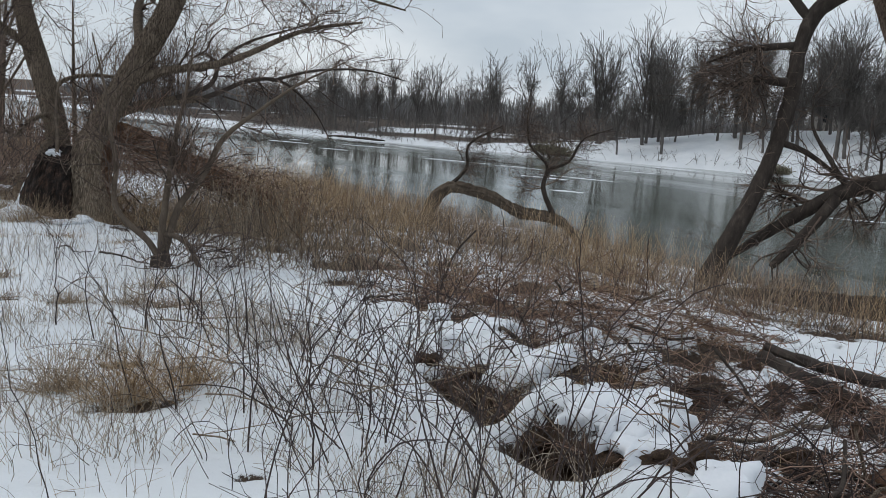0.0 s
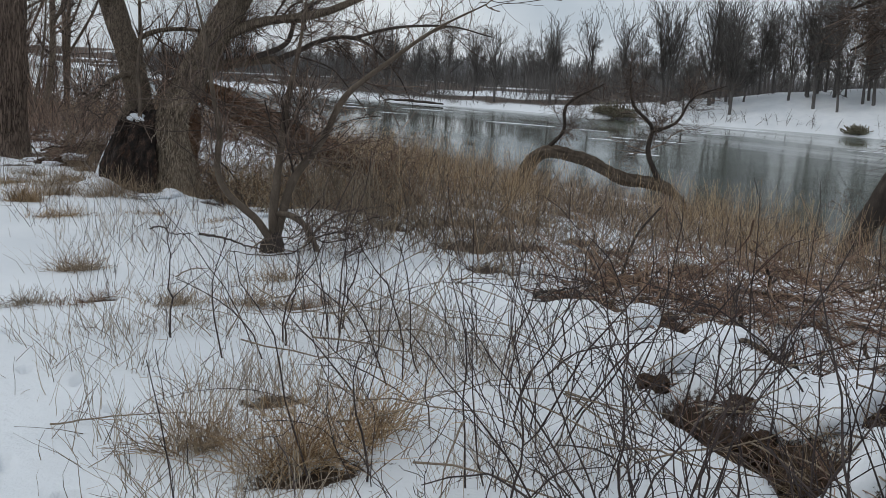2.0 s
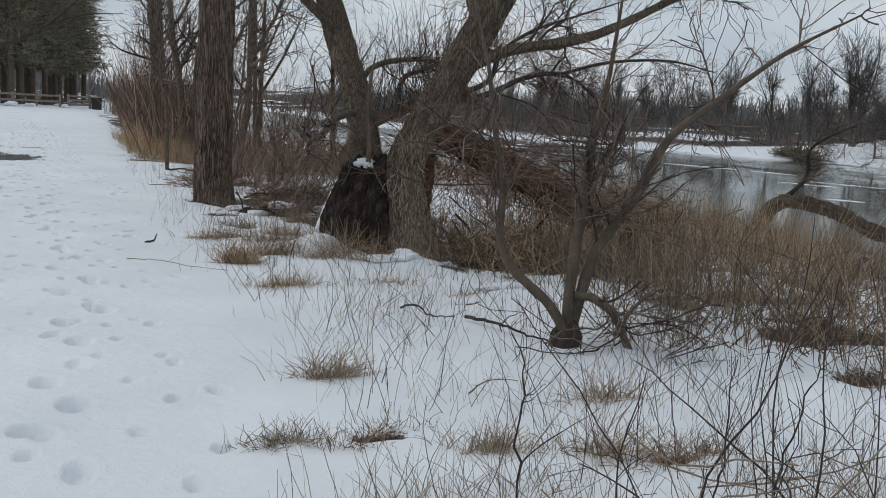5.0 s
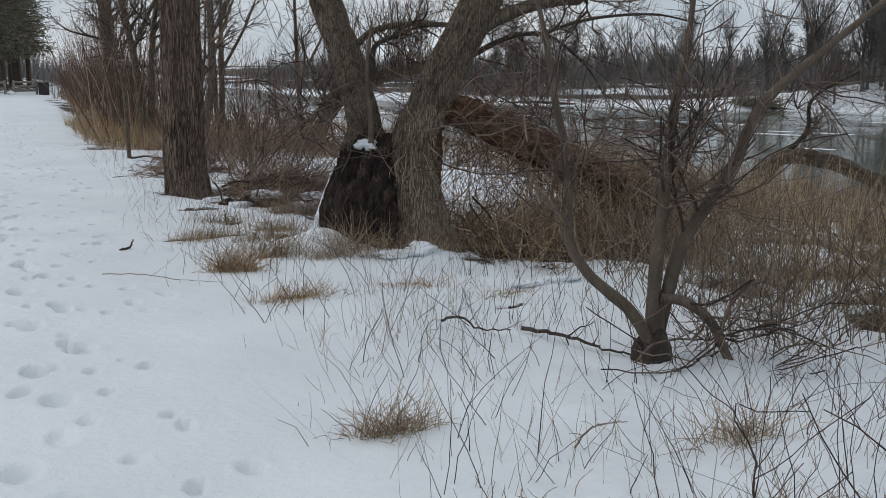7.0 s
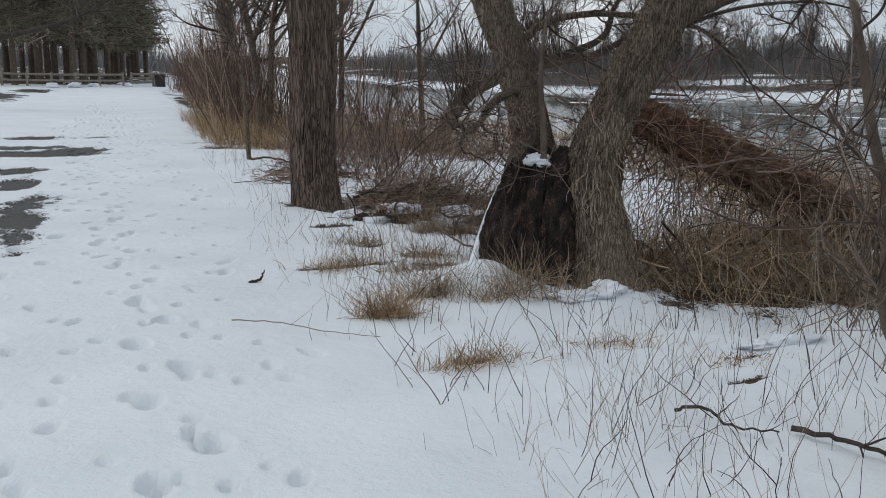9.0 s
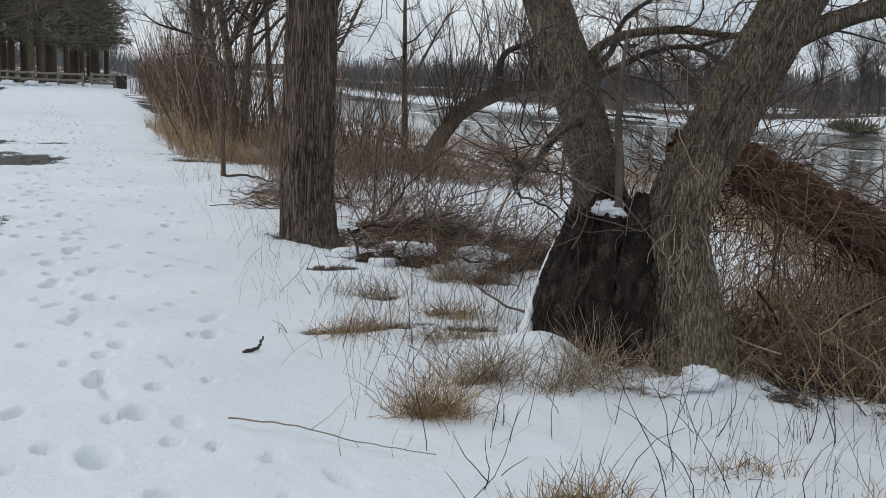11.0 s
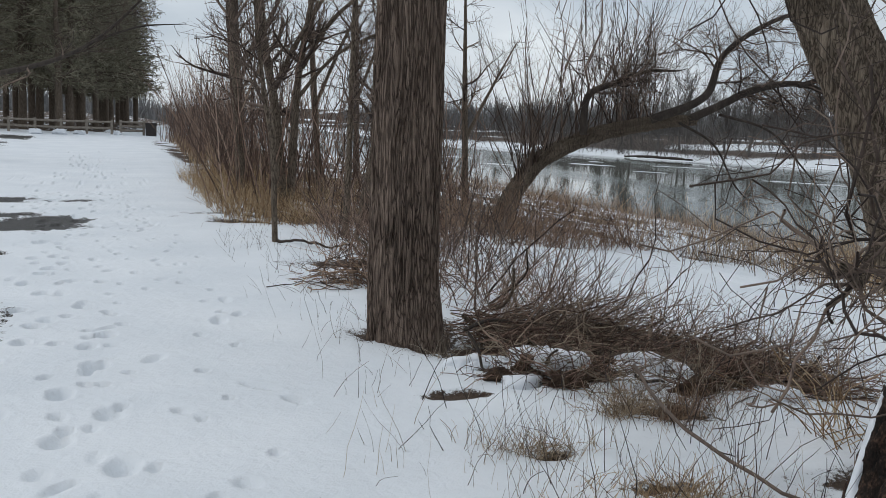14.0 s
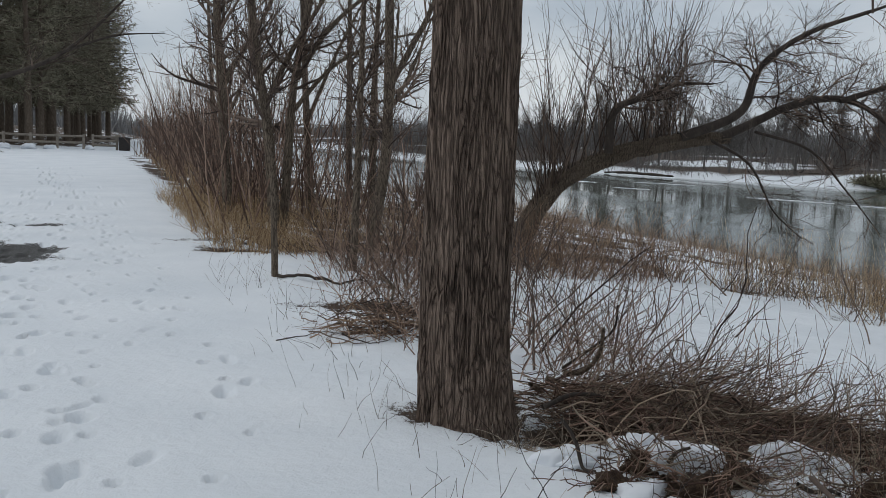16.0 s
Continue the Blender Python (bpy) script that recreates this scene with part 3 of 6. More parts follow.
def steps(marks):
    """Prints in the snow: x, y, heading, half length, half width, depth."""
    r = np.random.default_rng(11)
    out = []
    for lane, y0, y1, stride, size in ((-1.66, -2, 48, 0.52, 0.105), (-1.3, 3, 48, 0.36, 0.062), (-2.25, 4, 48, 0.6, 0.105), (-0.95, 9, 40, 0.5, 0.05), (-1.95, 8, 40, 0.45, 0.065)):
        y, s = y0, 1
        while y < y1:
            out.append((lane + s * 0.09 + r.normal(0, 0.07) + 0.22 * math.sin(y * 0.31 + lane * 5), y + r.normal(0, 0.07), r.normal(0, 0.18), size * r.uniform(0.8, 1.15), size * r.uniform(0.5, 0.75), r.uniform(0.05, 0.095) * (1 if size > 0.1 else 0.7)))
            y += stride * r.uniform(0.75, 1.3)
            s = -s
    for _ in range(170):
        out.append((r.uniform(-3.4, -0.5), r.uniform(2, 34), r.uniform(-0.8, 0.8), r.uniform(0.05, 0.14), r.uniform(0.03, 0.055), r.uniform(0.02, 0.06)))
    return out + marks


def axis(spans, grow, limit):
    """Grid lines: even steps over the given spans, then ever wider steps out to the limit."""
    a = []
    for lo, hi, st in spans:
        a += list(np.arange(lo, hi - 1e-6, st))
    st, v = spans[-1][2], spans[-1][1]
    while v < limit:
        a.append(v)
        st *= grow
        v += st
    a.append(limit)
    st, v = spans[0][2], spans[0][0]
    left = []
    while v > -limit:
        st *= grow
        v -= st
        left.append(v)
    left[-1] = -limit
    return np.array(left[::-1] + a)


def relief(x, y):
    """Land with drifts, hummocks and the bank's crest; the small scale that everything stands on."""
    z = land(x, y)
    d = np.hypot(x, y - 10)
    near = smooth(120, 30, d)
    rough_zone = smooth(0.2, 2.2, x)
    z = z + near * (0.05 * (fbm(x * 0.7, y * 0.7) - 0.5) + rough_zone * 0.16 * (fbm(x * 1.3 + 9, y * 1.3) - 0.5))
    z = z + near * 0.012 * (fbm(x * 6, y * 6, 3) - 0.5)
    z = z + near * smooth(-0.3, 0.4, x) * smooth(27, 21, y) * 0.055 * (fbm(x * 4.5 + 2, y * 4.5 + 8, 3) - 0.5)
    crest = np.exp(-((x - edge_x(y) + 0.12) / 0.28) ** 2) * smooth(9, 6, y) * smooth(-1, 2, y)
    drop = smooth(0.05, 0.32, x - edge_x(y) + 0.25 * (vnoise(y * 3.1, 2.2) - 0.5)) * smooth(6.6, 4.5, y) * smooth(0.0, 1.5, y) * smooth(9, 5, x)
    z = z + 0.17 * np.exp(-((x - 0.82) / 0.3) ** 2 - ((y - 12.72) / 0.4) ** 2) + 0.05 * np.exp(-((x - 1.6) / 0.35) ** 2 - ((y - 12.15) / 0.18) ** 2)
    ledge = smooth(-0.55, -0.4, x - edge_x(y)) * smooth(0.15, -0.02, x - edge_x(y)) * smooth(2.2, 2.8, y) * smooth(7.0, 5.5, y)
    z = z + 0.05 * ledge - 0.2 * gully(x, y)
    z = z - 0.1 * np.exp(-((x - 0.95) / 0.4) ** 2 - ((y - 16.8) / 0.35) ** 2)
    return z + crest * 0.16 * (0.4 + 1.1 * vnoise(y * 2.1, 5.5)) - 0.3 * drop


SLABS = np.random.default_rng(19).uniform((1.3, 0.4), (9.5, 6.8), (100, 2))


def slab_gaps(x, y):
    """Cracks and hollows between the slabs of old snow on the bank: 1 in a gap, 0 on a slab."""
    m = np.zeros_like(x)
    near = (x > 1.3) & (x < 9.3) & (y > 0.5) & (y < 6.7)
    if near.any():
        px = x[near] + 0.25 * (fbm(x[near] * 2.3, y[near] * 2.3 + 8) - 0.5)
        py = y[near] + 0.25 * (fbm(x[near] * 2.3 + 40, y[near] * 2.3) - 0.5)
        d = np.sort(np.hypot(px[:, None] - SLABS[:, 0], py[:, None] - SLABS[:, 1]), axis=1)
        wide = 0.02 + 0.15 * smooth(0.38, 0.68, fbm(x[near] * 0.9 + 3, y[near] * 0.9 + 70))
        m[near] = smooth(wide, wide * 0.55, d[:, 1] - d[:, 0])
    return m * smooth(0.0, 0.3, x - edge_x(y) + 0.15) * smooth(9.3, 7.5, x) * smooth(6.7, 5.9, y) * smooth(0.5, 1.2, y)


def bareness(x, y):
    """How far the litter shows through the snow."""
    b = np.maximum(np.maximum(blobs(x, y, LITTER), slab_gaps(x, y)), 1.4 * gully(x, y))
    past = x - edge_x(y)
    n = fbm(x * 1.6 + 30, y * 1.6 + 4)
    zone = smooth(-0.1, 0.5, past) * smooth(20.5, 14, x) * smooth(75, 40, y)
    open_snow = smooth(14.5, 17.5, y) * smooth(26, 22, y) * smooth(6.4, 5.0, x)
    front = smooth(6.6, 5.2, y) * smooth(9.5, 7.5, x)
    cover = np.where(y > 14.5, 0.42 + 0.1 * open_snow, 0.4)
    b = np.maximum(b, zone * smooth(cover, cover + 0.32, n) * (1 - 0.85 * open_snow) * (1 - 0.5 * front))
    scarp = np.exp(-((past - 0.34) / 0.26) ** 2) * smooth(7.5, 5.5, y) * smooth(-1, 1.5, y)
    b = np.maximum(b, smooth(0.06, 0.2, past) * smooth(1.7, 0.9, past) * smooth(1.8, 2.5, y) * smooth(5.6, 4.6, y) * smooth(0.3, 0.44, fbm(x * 2.2 + 7, y * 2.2)))
    b = np.maximum(b, scarp * smooth(0.32, 0.5, fbm(x * 2.5, y * 2.5 + 60)) * 1.1)
    belt = smooth(0.5, 1.4, x) * smooth(24, 25.5, y) * smooth(20, 12, x) * smooth(70, 55, y)
    b = np.maximum(b, belt * smooth(0.36, 0.52, n))
    b = b * (1 - 0.7 * smooth(17.5, 19, y) * smooth(6.5, 8, x) * smooth(32, 26, y))
    b = np.maximum(b, smooth(74, 80, y) * smooth(1.5, -1.5, x - 0.1 * (y - 74)) * smooth(0.25, 0.45, n))
    fs = x - far_shore(y)
    b = np.maximum(b, smooth(18 - 16 * smooth(84, 100, y), 40 - 34 * smooth(84, 100, y), fs) * smooth(0.36, 0.5, fbm(x * 0.08, y * 0.08) + 0.08 * smooth(84, 100, y)))
    b = np.maximum(b, smooth(-9, -14, x) * smooth(0.4, 0.55, n) * smooth(300, 100, np.abs(y)))
    return np.clip(b, 0, 1.2)


def ground():
    xs = axis([(-3.4, -0.4, 0.022), (-0.4, 5.0, 0.05), (5.0, 9.0, 0.08), (9.0, 24.0, 0.3)], 1.08, 3000)
    ys = axis([(1.0, 5.0, 0.045), (5.0, 19.0, 0.027), (19.0, 24.0, 0.045), (24.0, 30.0, 0.1), (30.0, 60.0, 0.35)], 1.07, 3000)
    x, y = np.meshgrid(xs, ys)
    z = relief(x, y)
    p, b = blobs(x, y, PATCHES), bareness(x, y)
    p = np.clip(p * 1.1 + 1.3 * (fbm(x * 2.2 + 50, y * 1.1) - 0.5) * (p > 0), 0, 1)
    z = z - 0.13 * slab_gaps(x, y) - 0.03 * smooth(0.25, 0.9, b) - 0.03 * smooth(0.35, 0.65, p)
    for cx, cy, h, ln, wd, dp in steps([]):
        i0, i1 = np.searchsorted(ys, (cy - 0.35, cy + 0.35))
        j0, j1 = np.searchsorted(xs, (cx - 0.35, cx + 0.35))
        if i1 - i0 < 2 or j1 - j0 < 2:
            continue
        dx, dy = x[i0:i1, j0:j1] - cx, y[i0:i1, j0:j1] - cy
        u, w = dx * math.cos(h) + dy * math.sin(h), -dx * math.sin(h) + dy * math.cos(h)
        q = np.hypot(u / wd, w / ln)
        z[i0:i1, j0:j1] += -dp * smooth(1.12, 0.62, q) + dp * 0.06 * np.exp(-((q - 1.45) / 0.3) ** 2)
    g = Geo()
    ny, nx = x.shape
    i, j = np.meshgrid(np.arange(ny - 1), np.arange(nx - 1), indexing="ij")
    g.add(np.stack([x, y, z], -1), np.stack([i * nx + j, i * nx + j + 1, (i + 1) * nx + j + 1, (i + 1) * nx + j], -1))
    me = g.mesh("ground")
    for name, val in (("bare", np.maximum(b, 1.25 * p)), ("paved", smooth(0.3, 0.5, p))):
        at = me.attributes.new(name, "FLOAT", "POINT")
        at.data.foreach_set("value", val.astype(np.float32).ravel())
    me.materials.append(ground_material())
    tagged(new("ground", me), "trodden snow over leaf litter and old tarmac", "ground", kind="structure")


ground()


def river():
    g = Geo()
    xs, ys = np.linspace(14, 330, 40), np.linspace(-500, 1000, 60)
    x, y = np.meshgrid(xs, ys)
    i, j = np.meshgrid(np.arange(59), np.arange(39), indexing="ij")
    g.add(np.stack([x, y, np.full_like(x, WATER)], -1), np.stack([i * 40 + j, i * 40 + j + 1, (i + 1) * 40 + j + 1, (i + 1) * 40 + j], -1))
    solo("water", g, water_material(), "calm grey-green winter river with faint ripples", "river", kind="structure")


river()


def ice_floes():
    r = np.random.default_rng(71)
    for i in range(22):
        y = r.uniform(24, 112)
        x = near_shore(y) + r.uniform(0.2, 0.95) * (far_shore(y) - near_shore(y) - 4) + 2
        turn = math.radians(125) + r.normal(0, 0.12)
        g = lump(((0, 0, 0), (r.uniform(0.8, 3.0), r.uniform(0.1, 0.28), 0.035)), i * 1.9, rough=0.5, rows=10, sides=40)
        v = g.v[0]
        g.v[0] = np.stack([v[:, 0] * math.cos(turn) - v[:, 1] * math.sin(turn) + x, v[:, 0] * math.sin(turn) + v[:, 1] * math.cos(turn) + y, v[:, 2] + WATER + 0.005], 1)
        solo("ice_floe", g, snow_lump, "thin sliver of white ice drifting on the river", "ice", "ice on the river")


ice_floes()


def zg(x, y):
    return relief(np.asarray(x, float), np.asarray(y, float))


def on(x, y, dz=0.0):
    return np.array([x, y, float(zg(np.array([x]), np.array([y]))[0]) + dz])


# ---- trees ----
def stack(*pr):
    return np.concatenate([p for p, _ in pr]), np.concatenate([r for _, r in pr])


def crown(tree, limbs, mat, twig_mat, seed, counts=(30, 160, 700), spans=((0.9, 2.2), (0.4, 1.1), (0.2, 0.55)), wig=0.22, lift=0.05, limb_name="branch", u0=0.25, thin=0.5):
    """Secondary branches and twigs on the limbs (each a path with radii), as parts of the tree."""
    r = np.random.default_rng(seed)
    k = 14
    base_p = np.stack([spline(p, k) for p, _ in limbs])
    base_r = np.stack([np.interp(np.linspace(0, 1, k), np.linspace(0, 1, len(q)), q) for _, q in limbs])
    for p, q in limbs:
        g, _, _ = trunk_geo(p, q, 14, 40, max(q) * 0.12, 30, 4, 0, seed)
        part(limb_name, g, mat, tree)
    a = sprout(base_p, base_r, counts[0], u0, 1, (25, 75), spans[0], 8, wig, lift, thin, r, 0.14, 0.055)
    b = sprout(*stack(a), counts[1], 0.2, 1, (25, 70), spans[1], 6, wig, lift * 0.6, 0.6, r)
    c = sprout(*stack(a, (b[0][:, [0, 1, 1, 2, 3, 3, 4, 5]], b[1][:, [0, 1, 1, 2, 3, 3, 4, 5]])), counts[2], 0.15, 1, (20, 65), spans[2], 4, wig, 0.02, 0.6, r)
    g = Geo()
    g.tubes(a[0], np.maximum(a[1], 0.006), 5)
    g.tubes(b[0], np.maximum(b[1], 0.0035), 4)
    g.tubes(c[0], np.clip(c[1], 0.0018, 0.005), 3)
    part("twig_spray", g, twig_mat, tree, kind="stuff")


# the upright tree beside the trail
TREE = on(0.46, 17.02)
oak = thing("furrowed_tree", TREE, "straight grey-brown trunk with deep vertical bark furrows", "tree")
g, _, _ = trunk_geo([TREE + [0.05, -0.02, -0.25], TREE + [0.03, -0.01, 0.12], TREE + [0.01, 0, 0.6], TREE + [0.02, 0, 2.2], TREE + [0.05, 0.03, 5.5], TREE + [0.1, 0.1, 9.5]], [0.285, 0.258, 0.238, 0.222, 0.195, 0.14], 320, 640, 0.03, 26, 9.0, 0.12, 2.0)
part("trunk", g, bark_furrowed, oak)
T = TREE
crown(oak, [([T + [0.05, 0.1, 4.3], T + [0.6, 1.0, 5.0], T + [1.6, 1.8, 5.2], T + [2.2, 2.2, 5.0]], [0.055, 0.042, 0.026, 0.008]),
            ([T + [-0.1, 0.1, 4.8], T + [-0.9, 0.9, 5.6], T + [-2.2, 1.8, 6.0], T + [-3.4, 2.6, 5.8]], [0.075, 0.06, 0.04, 0.015]),
            ([T + [0.05, 0.1, 6.5], T + [0.9, 0.4, 7.6], T + [2.0, 0.2, 8.4], T + [3.2, -0.3, 8.7]], [0.08, 0.06, 0.04, 0.015]),
            ([T + [0.1, 0.1, 9.3], T + [0.2, 0.5, 11], T + [-0.3, 0.9, 12.5], T + [-0.2, 1.0, 13.5]], [0.14, 0.1, 0.06, 0.02])],
      bark_dark, twig_dark, 21, (30, 200, 900), ((0.6, 1.5), (0.4, 1.0), (0.2, 0.5)))

# the twin-stemmed willow with the burnt, hollow foot
WILLOW = on(1.6, 12.75)
wil = thing("twin_stem_willow", WILLOW, "leaning twin-stemmed willow with a charred hollow base", "tree")
g, wp, wr = trunk_geo([(1.78, 12.66, -0.35), (1.75, 12.66, -0.08), (1.72, 12.67, 0.22), (1.67, 12.69, 0.48), (1.65, 12.71, 0.72), (1.71, 12.72, 0.97), (1.84, 12.71, 1.2), (1.97, 12.7, 1.46), (2.1, 12.69, 1.69), (2.26, 12.68, 1.98), (2.46, 12.66, 2.35), (2.78, 12.64, 3.0), (3.15, 12.6, 4.2)],
                    [0.33, 0.3, 0.245, 0.2, 0.178, 0.168, 0.17, 0.172, 0.165, 0.162, 0.16, 0.15, 0.115], 190, 460, 0.034, 30, 3.4, 0.25, 8.0)
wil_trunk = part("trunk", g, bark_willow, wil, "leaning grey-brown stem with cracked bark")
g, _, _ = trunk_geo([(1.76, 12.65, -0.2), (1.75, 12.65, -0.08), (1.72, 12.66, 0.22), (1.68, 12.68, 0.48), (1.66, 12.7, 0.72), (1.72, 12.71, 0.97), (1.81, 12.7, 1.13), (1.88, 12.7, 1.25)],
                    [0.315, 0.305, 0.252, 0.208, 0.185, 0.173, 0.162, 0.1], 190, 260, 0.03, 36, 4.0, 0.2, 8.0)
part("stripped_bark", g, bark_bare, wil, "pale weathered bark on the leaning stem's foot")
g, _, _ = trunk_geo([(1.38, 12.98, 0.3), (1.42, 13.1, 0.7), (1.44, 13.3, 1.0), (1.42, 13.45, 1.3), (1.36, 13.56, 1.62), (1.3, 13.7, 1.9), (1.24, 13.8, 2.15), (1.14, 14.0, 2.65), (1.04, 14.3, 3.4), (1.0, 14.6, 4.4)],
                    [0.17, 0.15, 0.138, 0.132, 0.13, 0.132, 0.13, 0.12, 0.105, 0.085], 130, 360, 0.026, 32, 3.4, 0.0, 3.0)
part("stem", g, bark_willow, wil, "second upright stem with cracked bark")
g, _, _ = trunk_geo([(1.2, 12.86, -0.32), (1.21, 12.88, 0.02), (1.22, 12.91, 0.24), (1.26, 12.94, 0.44), (1.3, 12.97, 0.62), (1.34, 13.02, 0.78), (1.38, 13.08, 0.9)],
                    [0.33, 0.305, 0.29, 0.245, 0.205, 0.17, 0.08], 190, 300, 0.055, 26, 4.5, 0.1, 5.0)
foot = part("burnt_foot", g, charred, wil, "charred black hollow foot of the trunk")
# the char runs on up the inner side of the leaning stem
g, _, _ = trunk_geo([(1.33, 12.64, 0.0), (1.35, 12.68, 0.35), (1.4, 12.76, 0.6), (1.46, 12.8, 0.78), (1.52, 12.84, 0.92)], [0.14, 0.13, 0.115, 0.09, 0.03], 70, 160, 0.05, 24, 3.0, 0.0, 9.0)
part("burnt_side", g, charred, wil, "charred inner side of the leaning stem")
g, _, _ = trunk_geo([(1.2, 13.0, 0.66), (1.22, 13.02, 0.8), (1.28, 13.06, 0.92), (1.38, 13.12, 0.98)], [0.06, 0.08, 0.075, 0.05], 40, 50, 0.03, 26, 3, 0, 6.0)
part("burr", g, bark_willow, wil, "knobbly burr at the second stem's foot")
g, _, _ = trunk_geo([(1.32, 12.8, 0.8), (1.33, 12.83, 1.08), (1.31, 12.85, 1.32), (1.33, 12.88, 1.62), (1.4, 12.95, 1.9)], [0.026, 0.024, 0.02, 0.014, 0.006], 10, 40, 0.004, 40, 4, 0, 2.0)
part("sucker_shoot", g, bark_pale, wil)
# dead vine stems clinging to the front of the foot
n = 130
zv = rng.uniform(0.02, 0.95, n) ** 1.15
cx, cy, cr = np.interp(zv, wp[:, 2], wp[:, 0]), np.interp(zv, wp[:, 2], wp[:, 1]), np.interp(zv, wp[:, 2], wr)
th = np.radians(rng.uniform(-150, -15, n))
lp = np.stack([cx + np.cos(th) * cr * 1.04, cy + np.sin(th) * cr * 1.04, zv + 0.06], 1)
lp = wander(lp, np.stack([rng.normal(0, 0.4, n), rng.normal(-0.08, 0.12, n), -np.ones(n)], 1), rng.uniform(0.1, 0.35, n), 7, 0.3, -0.04)
g = Geo()
g.tubes(lp, np.linspace(0.0028, 0.0016, 7)[None] * rng.uniform(0.5, 1.4, (n, 1)), 3)
part("vine_tangle", g, straw_grey, wil_trunk, "dead tan vine stems clinging to the bark", kind="stuff")
crown(wil, [([(1.38, 13.55, 1.55), (1.56, 13.5, 1.8), (1.95, 13.4, 1.9), (2.6, 13.2, 1.9), (3.4, 13.1, 2.2)], [0.036, 0.03, 0.025, 0.018, 0.008]),
            ([(1.25, 13.8, 2.14), (0.7, 13.5, 2.5), (-0.1, 13.6, 3.0), (-0.8, 13.6, 3.2)], [0.06, 0.045, 0.03, 0.012]),
            ([(1.4, 13.4, 1.35), (1.08, 13.15, 1.25), (0.85, 13.0, 1.05), (0.68, 12.9, 1.12)], [0.035, 0.028, 0.018, 0.008]),
            ([(2.05, 12.72, 1.7), (2.6, 12.5, 2.0), (3.4, 12.2, 2.2), (4.4, 12.0, 2.7), (5.2, 11.7, 2.9)], [0.07, 0.055, 0.045, 0.03, 0.012]),
            ([(2.35, 12.7, 2.3), (2.5, 13.3, 2.9), (3.0, 14.2, 3.3), (3.9, 15.2, 3.6)], [0.07, 0.055, 0.04, 0.015]),
            ([(2.7, 12.66, 3.1), (3.6, 12.4, 3.3), (4.8, 12.4, 3.4), (6.2, 12.2, 3.2)], [0.055, 0.045, 0.03, 0.01]),
            ([(1.02, 14.45, 3.9), (1.5, 14.4, 4.6), (2.3, 15.2, 5.0), (3.2, 15.8, 5.2)], [0.08, 0.06, 0.04, 0.015]),
            ([(1.0, 14.6, 4.4), (0.6, 13.9, 5.3), (0.2, 14.2, 6.3), (0.0, 14.3, 7.4)], [0.085, 0.07, 0.045, 0.015]),
            ([(3.15, 12.6, 4.2), (3.6, 12.5, 5.2), (4.2, 12.6, 6.3), (4.5, 12.6, 7.3)], [0.115, 0.09, 0.05, 0.015])],
      bark_willow, twig_dark, 22, (210, 1500, 7000), ((0.6, 1.8), (0.35, 1.0), (0.15, 0.5)), 0.42, 0.04, thin=0.32)
g = lump(((1.3, 12.86, 0.83), (0.09, 0.09, 0.05)), 3, rough=0.5, rows=24, sides=40)
solo("snow_patch", g, snow_lump, "small cap of snow on the charred willow foot", "snow")
g, _, _ = trunk_geo([(0.88, 12.98, 0.0), (0.93, 13.02, 0.22), (0.99, 13.05, 0.4), (1.06, 13.08, 0.54), (1.13, 13.1, 0.66)], [0.055, 0.028, 0.016, 0.014, 0.004], 24, 90, 0.025, 14, 2.5, 0.3, 4.0)
solo("snow_patch", g, snow_lump, "strip of snow clinging to the charred trunk", "snow")

# the fallen rotten trunk beside it
fal = thing("fallen_tree", on(3.0, 12.9), "fallen rotten red-brown trunk wrapped in dead stems", "fallen tree")
g, _, _ = trunk_geo([(1.95, 13.25, 1.2), (2.3, 13.2, 1.12), (2.9, 13.1, 0.86), (3.6, 12.95, 0.52), (4.4, 12.75, 0.15), (5.0, 12.6, -0.2)], [0.04, 0.1, 0.135, 0.13, 0.1, 0.06], 90, 220, 0.1, 20, 3.2, 0, 12.0)
fal_log = part("log", g, rotten, fal)
n = 1000
u = rng.random(n)
st = np.stack([1.9 + 3.2 * u, 13.2 - 0.6 * u, 1.2 - 1.25 * u], 1) + rng.normal(0, 1, (n, 3)) * [0.25, 0.25, 0.16]
hd = np.stack([rng.normal(0.1, 1.0, n), rng.normal(-0.2, 0.8, n), rng.normal(-0.1, 0.7, n)], 1)
g = Geo()
g.tubes(wander(st, hd / np.linalg.norm(hd, axis=1)[:, None], rng.uniform(0.4, 1.3, n), 7, 0.22, -0.07), np.linspace(0.0042, 0.002, 7)[None] * rng.uniform(0.6, 1.4, (n, 1)), 3)
part("dead_stem_tangle", g, twig_red, fal_log, kind="stuff")
g, _, _ = trunk_geo([(1.95, 13.2, 0.05), (2.0, 13.22, 0.6), (2.02, 13.2, 0.95), (2.08, 13.2, 1.22)], [0.12, 0.13, 0.11, 0.03], 50, 60, 0.09, 18, 3, 0.3, 4.0)
part("broken_stump", g, rotten, fal, "splintered rotten stump of the fallen trunk")

